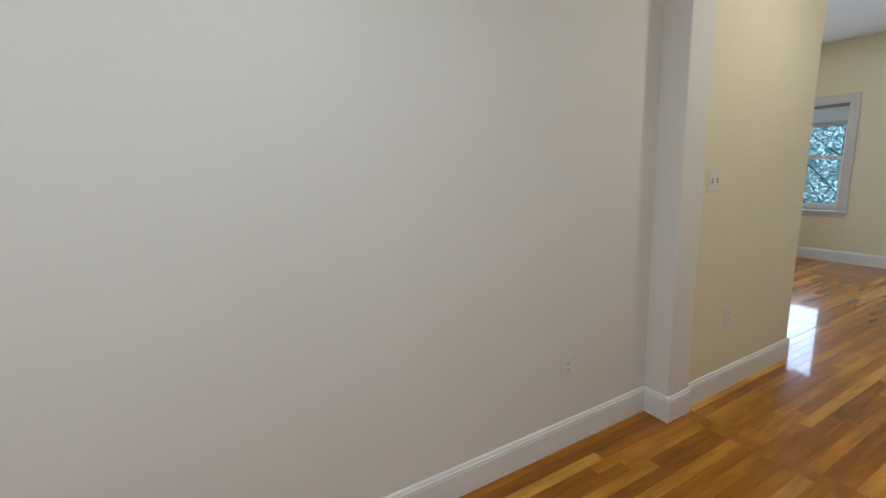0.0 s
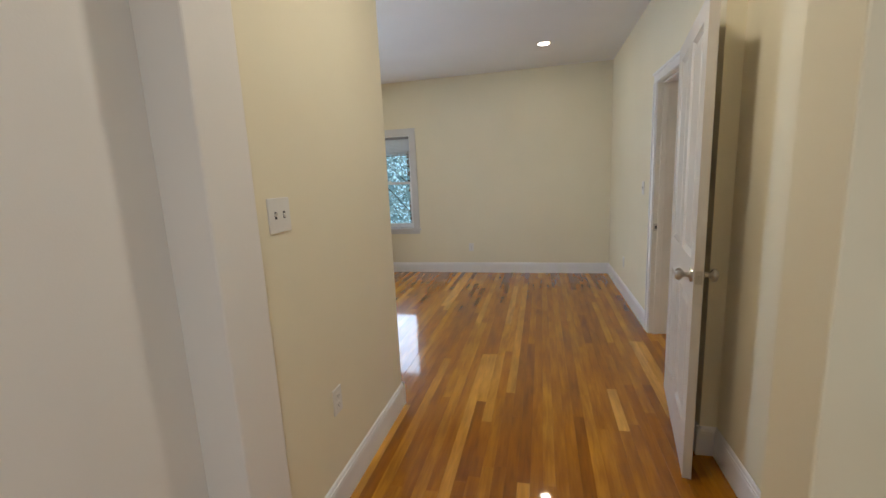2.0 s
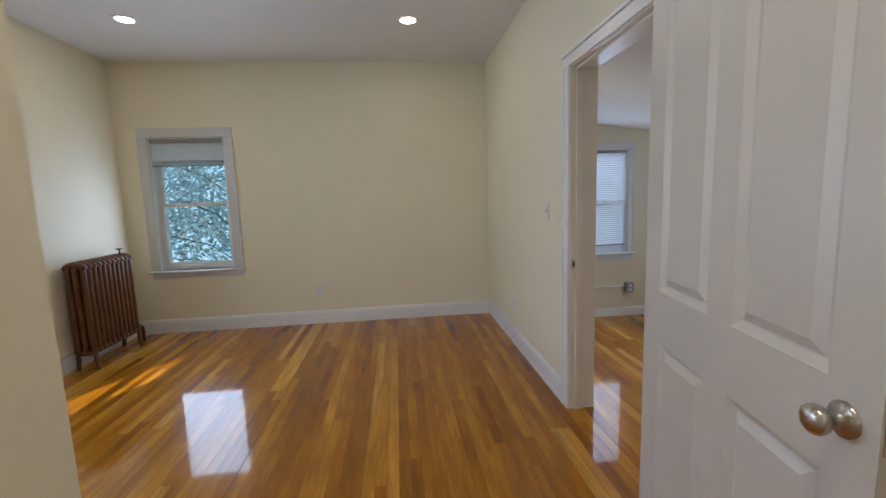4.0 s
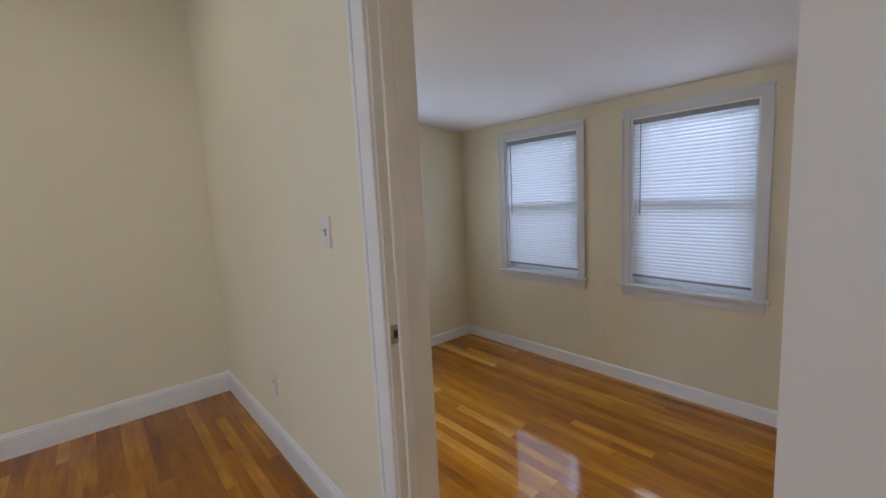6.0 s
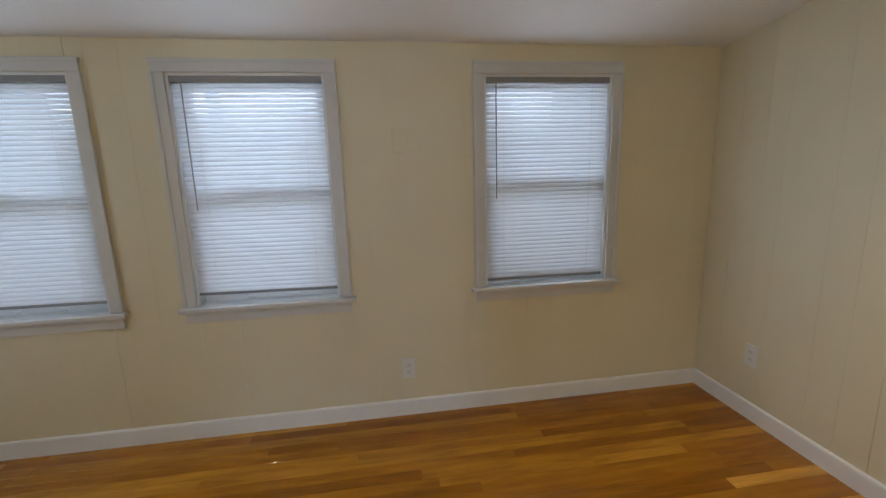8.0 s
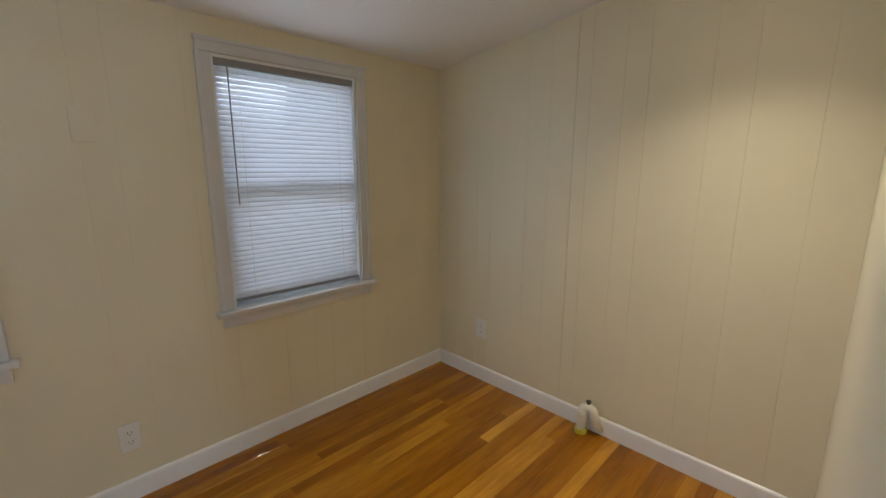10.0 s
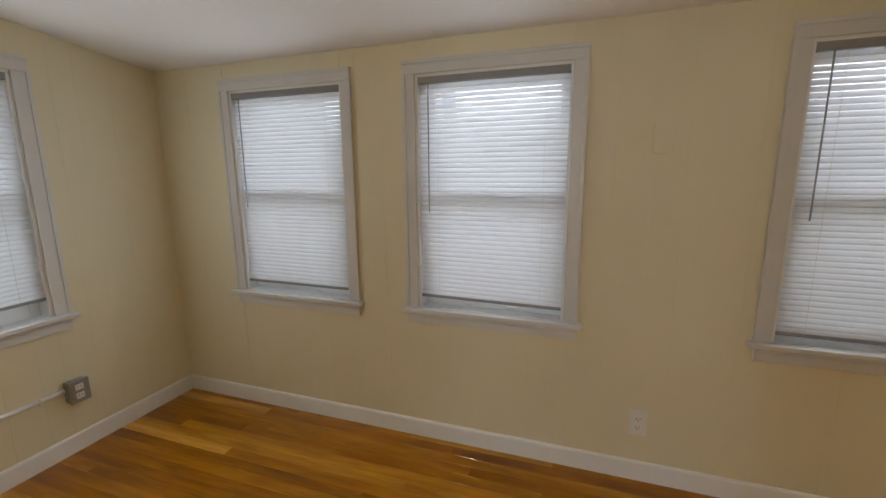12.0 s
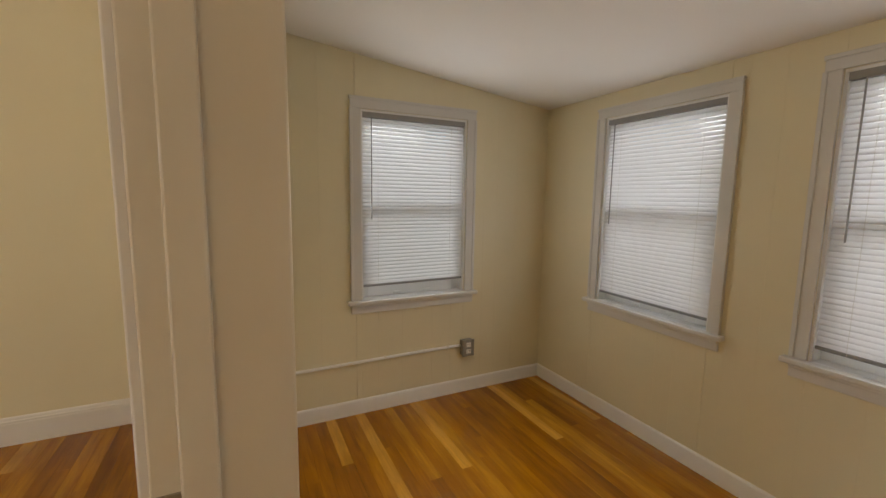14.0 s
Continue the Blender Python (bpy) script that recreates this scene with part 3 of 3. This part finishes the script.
def blind(at, turn, half, top, bottom, label, tilt=62, skew=0.0, wand=True, stack=0):
    """A mini blind between the heights top and bottom, hung in a window; skew: how much lower the bottom rail's left end hangs."""
    b = thing("mini_blind", (at[0], at[1], at[2] + top), label, "window blind", "mini blinds", turn=turn)
    y = 0.022
    bm = bmesh.new()
    box(bm, (-half, y - 0.019, -0.036), (half, y + 0.019, -0.001), 0.002)
    part("headrail", bm, SHADED_RAIL, b, "white metal headrail, coloured dark as if backlit")
    n = int((top - bottom - 0.036 - 0.016 - stack * 0.003) / 0.0215)
    me = slat_mesh(half - 0.003)
    zs = [-0.048 - i * 0.0215 for i in range(n)]
    if stack:
        zs += [zs[-1] - 0.012 - i * 0.003 for i in range(stack)]
    for i, z in enumerate(zs):
        s = new("slat", me)
        s.parent = b
        a = (tilt if i < n else 4) + random.uniform(-0.7, 0.7)
        s.matrix_local = Matrix.Translation((random.uniform(-0.001, 0.001), y, z)) @ Matrix.Rotation(math.asin(skew / (2 * half)) * (i / len(zs)) ** 2, 4, "Y") @ Matrix.Rotation(radians(a), 4, "X")
    low = zs[-1] - 0.014
    bm = bmesh.new()
    box(bm, (-half + 0.002, y - 0.012, -0.007), (half - 0.002, y + 0.012, 0.007), 0.004)
    r = part("bottom_rail", bm, SHADED_RAIL, b)
    r.matrix_local = Matrix.Translation((0, 0, low)) @ Matrix.Rotation(math.asin(skew / (2 * half)), 4, "Y")
    for cx in (-half * 0.70, half * 0.70):
        bm = bmesh.new()
        cyl(bm, (cx, y - 0.0135, -0.036), (cx, y - 0.0135, low), 0.0007, seg=6)
        cyl(bm, (cx, y + 0.0135, -0.036), (cx, y + 0.0135, low), 0.0007, seg=6)
        part("ladder_cord", bm, PLASTIC, b)
    if wand:
        bm = bmesh.new()
        wx = -half + 0.058
        cyl(bm, (wx, y - 0.024, -0.040), (wx, y - 0.026, -0.60), 0.0032, seg=8)
        cyl(bm, (wx, y - 0.016, -0.034), (wx, y - 0.024, -0.046), 0.0022, seg=6)
        part("tilt_wand", bm, WAND, b, "thin grey plastic tilt wand")
    return b


H = WZ1 - WZ0
TURN_E, TURN_N, TURN_W = -90, 0, 90
for i, wy in enumerate(WINS):
    window_unit("window_%d" % (i + 1), (XB1, wy, WZ0), TURN_E, WHALF, H, "unseen white double-hung window added to let light in with painted casing and sill", cas=0.053)
    blind((XB1, wy, WZ0), TURN_E, WHALF - 0.004, H - 0.003, (0.028, 0.034, 0.016)[i],
          "white mini blind lowered and tilted closed", skew=(0.004, 0.010, 0.004)[i])
window_unit("window_4", (WD, YB1, WZ0), TURN_N, WHALF, H + 0.01, "unseen white double-hung window added to let light in with painted casing and sill", cas=0.060)
blind((WD, YB1, WZ0), TURN_N, WHALF - 0.004, H + 0.006, 0.062, "white mini blind hanging a little short of the sill", skew=-0.008, tilt=62)
lx = (LW[0] + LW[1]) / 2
window_unit("window_5", (lx, YL, LW[2]), TURN_N, (LW[1] - LW[0]) / 2, LW[3] - LW[2], "unseen white double-hung window added to let light in looking out on trees", cas=0.088, nose=0.04, deep=0.2)
blind((lx, YL, LW[2]), TURN_N, (LW[1] - LW[0]) / 2 - 0.014, LW[3] - LW[2] - 0.014, LW[3] - LW[2] - 0.30, "white mini blind drawn up to the top of the window", tilt=66, wand=False, stack=14)
# Unseen window added in the left wall to bring light into the room
window_unit("window_6", (XL, 4.45, 0.75), TURN_W, 0.45, 1.3, "unseen white double-hung window added to let light in", cas=0.088, deep=0.2)


# ---- switches and outlets: local x along the wall, y into the wall, z up ----
def plate(name, at, turn, w, h, label, category):
    e = thing(name, at, label, category, turn=turn)
    bm = bmesh.new()
    box(bm, (-w / 2, -0.006, -h / 2), (w / 2, 0.0, h / 2), 0.0022)
    part("cover_plate", bm, PLASTIC, e)
    return e


def outlet(at, turn, label="white duplex outlet on the wall"):
    e = plate("wall_outlet", at, turn, 0.070, 0.115, label, "outlet")
    for s in (-1, 1):
        bm = bmesh.new()
        box(bm, (-0.017, -0.0085, s * 0.0195 - 0.014), (0.017, -0.0055, s * 0.0195 + 0.014), 0.0014)
        f = part("receptacle", bm, PLASTIC, e)
        bm = bmesh.new()
        for dx in (-0.0065, 0.0065):
            box(bm, (dx - 0.0011, -0.0090, s * 0.0195 - 0.002), (dx + 0.0011, -0.0083, s * 0.0195 + 0.007))
        cyl(bm, (0, -0.0090, s * 0.0195 - 0.0075), (0, -0.0083, s * 0.0195 - 0.0075), 0.0022, seg=8)
        part("slots", bm, SLOT, f)
    return e


def switch(at, turn, gangs, label):
    e = plate("light_switch", at, turn, 0.070 + 0.046 * (gangs - 1), 0.115, label, "light switch")
    for g in range(gangs):
        cx = (g - (gangs - 1) / 2) * 0.046
        bm = bmesh.new()
        box(bm, (cx - 0.0055, -0.0068, -0.012), (cx + 0.0055, -0.0058, 0.012))
        part("toggle_slot", bm, SLOT, e)
        bm = bmesh.new()
        vs = box(bm, (cx - 0.0045, -0.017, -0.004), (cx + 0.0045, -0.006, 0.006))
        for v in vs:
            if v.co.y < -0.01:
                v.co.z += 0.006 if g == 0 else -0.009
        part("toggle", bm, PLASTIC, e)
    return e


switch((XH, 2.40, 1.29), 90, 2, "white double toggle switch on the hall wall")
outlet((XH, 2.655, 0.475), 90)
outlet((XK, 1.475, 0.435), 90)
outlet((-1.475, YL, 0.372), 0)
switch((XR, 5.205, 1.215), -90, 1, "white single toggle switch beside the bedroom door")
outlet((XR, 6.0, 0.372), -90)
outlet((XB1, 4.042, 0.269), -90)
outlet((2.068, YB0, 0.335), 180)
bp = plate("blank_plate", (XB1, 4.035, 1.448), -90, 0.070, 0.115, "blank wall plate painted over in cream", "wall plate")
bp.children[0].data.materials[0] = PANELPAINT

# Surface wiring on the north wall
cond = thing("surface_conduit", (1.16, YB1, 0.32), "thin cream surface conduit along the wall", "conduit")
bm = bmesh.new()
tube(bm, [(-0.615, -0.012, -0.030), (-0.60, -0.012, -0.026), (-0.575, -0.010, -0.012), (-0.54, -0.0085, -0.004), (-0.3, -0.0085, -0.002), (0.0, -0.0085, 0.001), (0.3, -0.0085, 0.004), (0.614, -0.0085, 0.004)], 0.0095)
part("tube", bm, TRIM, cond, smooth=True)
for sx in (-0.42, 0.1, 0.52):
    bm = bmesh.new()
    box(bm, (sx - 0.006, -0.017, -0.012), (sx + 0.006, -0.001, 0.014), 0.002)
    part("strap", bm, PIPEPAINT, cond)
sbox = thing("surface_outlet", (1.815, YB1, 0.312), "grey metal surface box with a white duplex outlet", "outlet box")
bm = bmesh.new()
box(bm, (-0.040, -0.042, -0.052), (0.040, 0, 0.052), 0.006)
part("box", bm, STEEL, sbox)
bm = bmesh.new()
box(bm, (-0.043, -0.047, -0.056), (0.043, -0.0421, 0.056), 0.004)
part("cover", bm, STEEL, sbox)
for s in (-1, 1):
    bm = bmesh.new()
    box(bm, (-0.017, -0.051, s * 0.022 - 0.014), (0.017, -0.046, s * 0.022 + 0.014), 0.002)
    f = part("receptacle", bm, PLASTIC, sbox, "white outlet face")
    bm = bmesh.new()
    for dx in (-0.0065, 0.0065):
        box(bm, (dx - 0.0011, -0.0516, s * 0.022 - 0.002), (dx + 0.0011, -0.0508, s * 0.022 + 0.007))
    part("slots", bm, SLOT, f)
jb = thing("junction_box", (0.578, YB1, 0.270), "flat grey metal junction box in the corner", "junction box")
bm = bmesh.new()
box(bm, (-0.012, -0.022, -0.056), (0.012, 0, 0.056), 0.003)
part("box", bm, STEEL, jb)
bm = bmesh.new()
cyl(bm, (0, -0.024, 0.040), (0, -0.021, 0.040), 0.004, seg=10)
cyl(bm, (0, -0.024, -0.040), (0, -0.021, -0.040), 0.004, seg=10)
part("screws", bm, NICKEL, jb)

# Pipe stub on the south wall
pipe = thing("pipe_stub", (1.366, 2.392, 0), "cream painted pipe elbow rising from the floor to the wall", "pipe")
bm = bmesh.new()
pts = [(0, 0, 0.0), (0, 0, 0.06), (0, 0, 0.115)] + [(-0.03 + 0.03 * math.cos(a * math.pi / 12), -0.008 * a / 12, 0.115 + 0.034 * math.sin(a * math.pi / 12)) for a in range(1, 13)]
pts += [(-0.064, -0.016, 0.09), (-0.070, -0.030, 0.05), (-0.074, -0.048, 0.03)]
tube(bm, pts, 0.021, 14)
part("elbow", bm, PIPEPAINT, pipe, smooth=True)
bm = bmesh.new()
cyl(bm, (0, 0, 0.070), (0, 0, 0.112), 0.027, seg=18)
part("collar", bm, PIPEPAINT, pipe)
bm = bmesh.new()
cyl(bm, (-0.03, -0.004, 0.165), (-0.03, -0.004, 0.178), 0.009, seg=12)
cyl(bm, (-0.03, -0.004, 0.178), (-0.03, -0.004, 0.182), 0.013, seg=12)
part("bleed_cap", bm, VALVE, pipe, "small dark cap")
bm = bmesh.new()
cyl(bm, (0, 0, 0.004), (0, 0, 0.026), 0.030, seg=18)
part("tape_band", bm, TAPE, pipe, "yellow tape wrapped round the foot")


# ---- recessed ceiling lamps, with fixtures for the added unseen fills too ----
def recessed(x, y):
    e = thing("recessed_light", (x, y, CEIL if x < XS else ceil_bed(x) - 0.002), "round white recessed ceiling light, real or an added unseen fill", "ceiling light", "recessed lights")
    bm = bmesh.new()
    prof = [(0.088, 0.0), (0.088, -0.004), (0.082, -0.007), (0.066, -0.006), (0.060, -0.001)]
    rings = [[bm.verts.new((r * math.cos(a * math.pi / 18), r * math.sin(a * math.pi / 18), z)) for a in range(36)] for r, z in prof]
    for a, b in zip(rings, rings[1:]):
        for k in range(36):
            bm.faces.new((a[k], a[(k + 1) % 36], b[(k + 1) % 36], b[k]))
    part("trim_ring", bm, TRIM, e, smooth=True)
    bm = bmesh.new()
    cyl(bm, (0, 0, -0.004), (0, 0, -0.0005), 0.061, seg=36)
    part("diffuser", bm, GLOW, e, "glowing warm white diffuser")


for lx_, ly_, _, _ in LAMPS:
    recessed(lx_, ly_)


# ---- radiator ----
def radiator():
    n, pitch = 11, 0.058
    e = thing("radiator", (-3.205, 6.10, 0), "old brown cast-iron column radiator under the wall", "radiator")
    bm = bmesh.new()
    for c in range(3):
        x = (c - 1) * 0.058
        tube(bm, [(x, 0, 0.15), (x, 0, 0.20), (x, 0, 0.5), (x, 0, 0.82), (x, 0, 0.86)], 0.0215, 8)
    tube(bm, [(-0.075, 0, 0.845), (-0.060, 0, 0.868), (-0.03, 0, 0.882), (0, 0, 0.886), (0.03, 0, 0.882), (0.060, 0, 0.868), (0.075, 0, 0.845)], 0.024, 8)
    tube(bm, [(-0.078, 0, 0.165), (-0.03, 0, 0.145), (0.03, 0, 0.145), (0.078, 0, 0.165)], 0.024, 8)
    box(bm, (-0.062, -0.010, 0.50), (0.062, 0.010, 0.535), 0.004)
    me = mesh_of("section", bm, IRON, True)
    for i in range(n):
        s = new("section", me)
        s.parent = e
        s.location = (0, i * pitch, 0)
    for i in (0, n - 1):
        for sx in (-0.066, 0.066):
            bm = bmesh.new()
            tube(bm, [(sx, i * pitch, 0.16), (sx * 1.05, i * pitch, 0.08), (sx * 1.15, i * pitch, 0.02), (sx * 1.2, i * pitch, 0.0)], 0.017, 8)
            part("foot", bm, IRON, e, smooth=True)
    bm = bmesh.new()
    end = (n - 1) * pitch
    tube(bm, [(0.02, end, 0.17), (0.02, end + 0.06, 0.17), (0.025, end + 0.10, 0.165), (0.03, end + 0.125, 0.14), (0.03, end + 0.13, 0.10), (0.03, end + 0.13, 0.0)], 0.017, 10)
    part("supply_pipe", bm, IRON, e, smooth=True)
    bm = bmesh.new()
    cyl(bm, (0, end - 0.02, 0.885), (0, end - 0.02, 0.945), 0.007, seg=10)
    cyl(bm, (0, end - 0.02, 0.943), (0, end - 0.02, 0.952), 0.026, seg=14)
    part("valve", bm, VALVE, e, "dark valve with a round handle")


radiator()

# ---- kitchen counter end ----
cab = thing("base_cabinet", (1.0, 1.78, 0), "white painted kitchen base cabinet under the granite top", "cabinet")
bm = bmesh.new()
box(bm, (-0.805, -0.30, 0.10), (0.89, 0.298, 0.883), 0.002)
box(bm, (-0.73, -0.26, 0.0), (0.89, 0.298, 0.0995))
part("body", bm, CABINET, cab)
for i in range(3):
    bm = bmesh.new()
    x0 = -0.785 + i * 0.56
    box(bm, (x0 + 0.004, -0.320, 0.12), (x0 + 0.552, -0.301, 0.872), 0.003)
    part("door", bm, CABINET, cab)
top = thing("granite_worktop", (0.985, 1.78, 0.884), "grey speckled granite worktop with a low upstand", "worktop")
bm = bmesh.new()
box(bm, (-0.815, -0.34, 0.0), (0.910, 0.2985, 0.032), 0.004)
part("slab", bm, GRANITE, top)
bm = bmesh.new()
box(bm, (-0.805, 0.278, 0.0325), (0.910, 0.2985, 0.135), 0.003)
part("upstand", bm, GRANITE, top)
bm = bmesh.new()
box(bm, (0.222, 2.074, 1.021), (1.89, 2.0795, 1.57))
tiles = structure("tile_backsplash", bm, GROUT, "white subway tile wall over the worktop", "tiles")
bm = bmesh.new()
box(bm, (0.213, 2.068, 1.021), (0.2215, 2.0795, 1.57), 0.001)
place(part("edge_strip", bm, METALEDGE, label="grey metal edge strip"), tiles)
TM = {}
for r in range(7):
    z0 = 1.0225 + r * 0.077
    x = 0.2225 - (0.0765 if r % 2 else 0)
    while x < 1.85:
        x0, x1 = max(x, 0.2225), min(x + 0.151, 1.889)
        key = round(x1 - x0, 4)
        if key > 0.01:
            if key not in TM:
                bm = bmesh.new()
                box(bm, (0, -0.006, 0), (key, 0, 0.0755), 0.0012)
                TM[key] = mesh_of("tile", bm, TILE)
            t_ = new("tile", TM[key])
            t_.location = (x0, 2.0739, z0)
            t_.parent = tiles
        x += 0.153

# ---- outside ----
bm = bmesh.new()
box(bm, (-400, -400, -3.4), (400, 400, -3.2))
structure("ground", bm, GRASS, "grass ground outside", "ground")


# Glowing sheet added close behind the trees in place of bright hazy sky
bm = bmesh.new()
box(bm, (-45, 27, -3.2), (25, 27.3, 22))
structure("backdrop", bm, emission("backdrop glow for sky and haze", (0.48, 0.78, 0.98), 1.2), "glowing pale sheet in place of hazy sky", "sky")


def leaf_material():
    nt = HAZED_LEAF.node_tree
    tr = nt.nodes.new("ShaderNodeBsdfTranslucent")
    # The same haze is coloured into what passes through the leaves
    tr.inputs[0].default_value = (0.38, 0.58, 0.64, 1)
    mx = nt.nodes.new("ShaderNodeMixShader")
    mx.inputs[0].default_value = 0.5
    nt.links.new(nt.nodes["Principled BSDF"].outputs[0], mx.inputs[1])
    nt.links.new(tr.outputs[0], mx.inputs[2])
    nt.links.new(mx.outputs[0], nt.nodes["Material Output"].inputs[0])


leaf_material()


def tree(x, y, h, spread, n, seed):
    rnd = random.Random(seed)
    e = thing("tree", (x, y, -3.2), "leafy tree outside the window, coloured pale blue for haze", "tree")
    bm = bmesh.new()
    tube(bm, [(0, 0, 0), (0.05, 0, h * 0.25), (0.0, 0.08, h * 0.5), (0.05, 0, h * 0.8)], 0.09, 10)
    tips = []
    for i in range(26):
        a, z = rnd.uniform(0, 6.28), h * rnd.uniform(0.25, 0.8)
        r = spread * rnd.uniform(0.5, 0.95)
        p = (r * math.cos(a), r * math.sin(a), z + h * rnd.uniform(0.02, 0.2))
        tube(bm, [(0.02, 0, z), (p[0] * 0.5, p[1] * 0.5, z + (p[2] - z) * 0.7), p], 0.014, 6)
        tips.append(p)
        tips.append((p[0] * 0.55, p[1] * 0.55, z + (p[2] - z) * 0.7))
    part("trunk", bm, BARK, e, smooth=True)
    verts, faces = [], []
    for _ in range(n):
        c = rnd.choice(tips)
        p = Vector((c[0] + rnd.gauss(0, 0.7), c[1] + rnd.gauss(0, 0.7), c[2] + rnd.gauss(0, 0.65)))
        m = Euler((rnd.uniform(-1, 1), rnd.uniform(-1, 1), rnd.uniform(0, 6.3))).to_matrix()
        s = rnd.uniform(0.05, 0.11)
        i = len(verts)
        verts += [p + m @ Vector(q) * s for q in ((-1, 0, 0), (0, -0.5, 0.1), (1, 0, -0.1), (0, 0.5, 0.1))]
        faces += [(i, i + 1, i + 2), (i, i + 2, i + 3)]
    me = bpy.data.meshes.new("crown")
    me.from_pydata(verts, [], faces)
    me.materials.append(HAZED_LEAF)
    c = new("crown", me)
    c.parent = e


for i, (tx, ty, th, ts) in enumerate(((-4.6, 14.0, 9.5, 2.6), (-8.0, 15.5, 9.5, 2.8), (-2.2, 16.5, 9.0, 2.8),
                                      (-5.8, 20.0, 11.0, 3.2), (-10.5, 20.5, 11.0, 3.2), (-1.2, 21.0, 10.5, 3.0))):
    tree(tx, ty, th, ts, 5500, 3 + i)

# ---- floors: oak strips along y ----
STRIP = 0.0572


def plank_bm(w, l):
    bm = bmesh.new()
    g, c, t = 0.00015, 0.0005, 0.012
    lo = [bm.verts.new(q) for q in ((g, g, -t), (w - g, g, -t), (w - g, l - g, -t), (g, l - g, -t))]
    md = [bm.verts.new(q) for q in ((g, g, -c), (w - g, g, -c), (w - g, l - g, -c), (g, l - g, -c))]
    hi = [bm.verts.new(q) for q in ((g + c, g + c, 0), (w - g - c, g + c, 0), (w - g - c, l - g - c, 0), (g + c, l - g - c, 0))]
    for a, b in ((lo, md), (md, hi)):
        for k in range(4):
            bm.faces.new((a[k], a[(k + 1) % 4], b[(k + 1) % 4], b[k]))
    bm.faces.new(hi)
    return bm


PLANKS = {}
CORN = ((0, 0, 0), (1, 0, 0), (1, 1, 0), (0, 1, 0))


def floor_of(name, areas, near, label):
    """Oak strips over the areas (x0, x1, y0, y1); those in near become objects, the others one joined mesh."""
    bm = bmesh.new()
    for x0, x1, y0, y1 in areas:
        box(bm, (x0, y0, -0.10), (x1, y1, -0.0035))
    base = structure(name, bm, UNDER, label, "floor")
    verts, faces, singles = [], [], 0
    rnd = random.Random(21)
    lengths = (0.45, 0.70, 0.90, 1.10, 1.35, 1.6, 2.0, 2.3)
    for x0, x1, y0, y1 in areas:
        i = 0
        while x0 + i * STRIP < x1 - 0.004:
            w = min(STRIP, x1 - x0 - i * STRIP)
            y = y0
            first = True
            while y < y1 - 0.001:
                l = rnd.choice(lengths)
                if first:
                    l *= rnd.choice((0.3, 0.5, 0.8))
                    first = False
                if y + l > y1 - 0.2:
                    l = y1 - y
                px = x0 + i * STRIP
                tip = rnd.gauss(0, 0.0003)
                up = rnd.uniform(-0.00003, 0.00003)
                if near[0] < px < near[1] and near[2] < y + l / 2 < near[3] and singles < 300:
                    key = (round(w, 4), round(l, 4))
                    if key not in PLANKS:
                        PLANKS[key] = mesh_of("plank", plank_bm(*key), OAK)
                    ob = new("plank", PLANKS[key])
                    ob.parent = base
                    ob.matrix_local = Matrix.Translation((px, y, up)) @ Matrix.Rotation(tip, 4, "Y")
                    singles += 1
                else:
                    k = len(verts)
                    g = 0.0004
                    for z in (-0.012, 0.0):
                        for cx, cy, _ in CORN:
                            vx = g + cx * (w - 2 * g)
                            verts.append((px + vx, y + g + cy * (l - 2 * g), z + up - (vx * tip if z == 0 else 0)))
                    faces += [(k + 4, k + 5, k + 6, k + 7)] + [(k + j, k + (j + 1) % 4, k + 4 + (j + 1) % 4, k + 4 + j) for j in range(4)]
                y += l
            i += 1
    if verts:
        me = bpy.data.meshes.new("planks")
        me.from_pydata(verts, [], faces)
        me.materials.append(OAK)
        ob = new("planks", me)
        ob.parent = base
        tagged(ob, kind="stuff")


floor_of("floor_bedroom", [(XS, XB1, YB0, YB1)], (-9, 9, 2.3, 9), "glossy honey oak strip floor of the bedroom")
floor_of("floor", [(XL, XH - 0.12, 3.44, YL), (XH - 0.12, XS, 2.285, YL), (XK, 1.9, -2.6, 2.20)], (-1.4, 0.6, 2.2, 5.4),
         "glossy honey oak strip floor of the living room and kitchen")
bm = plank_bm(0.0845, 1.9)
sill_ob = place(part("threshold_board", bm, OAK), bpy.data.objects["floor"])
sill_ob.matrix_parent_inverse = Matrix.Identity(4)
sill_ob.matrix_local = Matrix.Translation((0.45, 2.2003, 0.0002)) @ Matrix.Rotation(radians(90), 4, "Z")
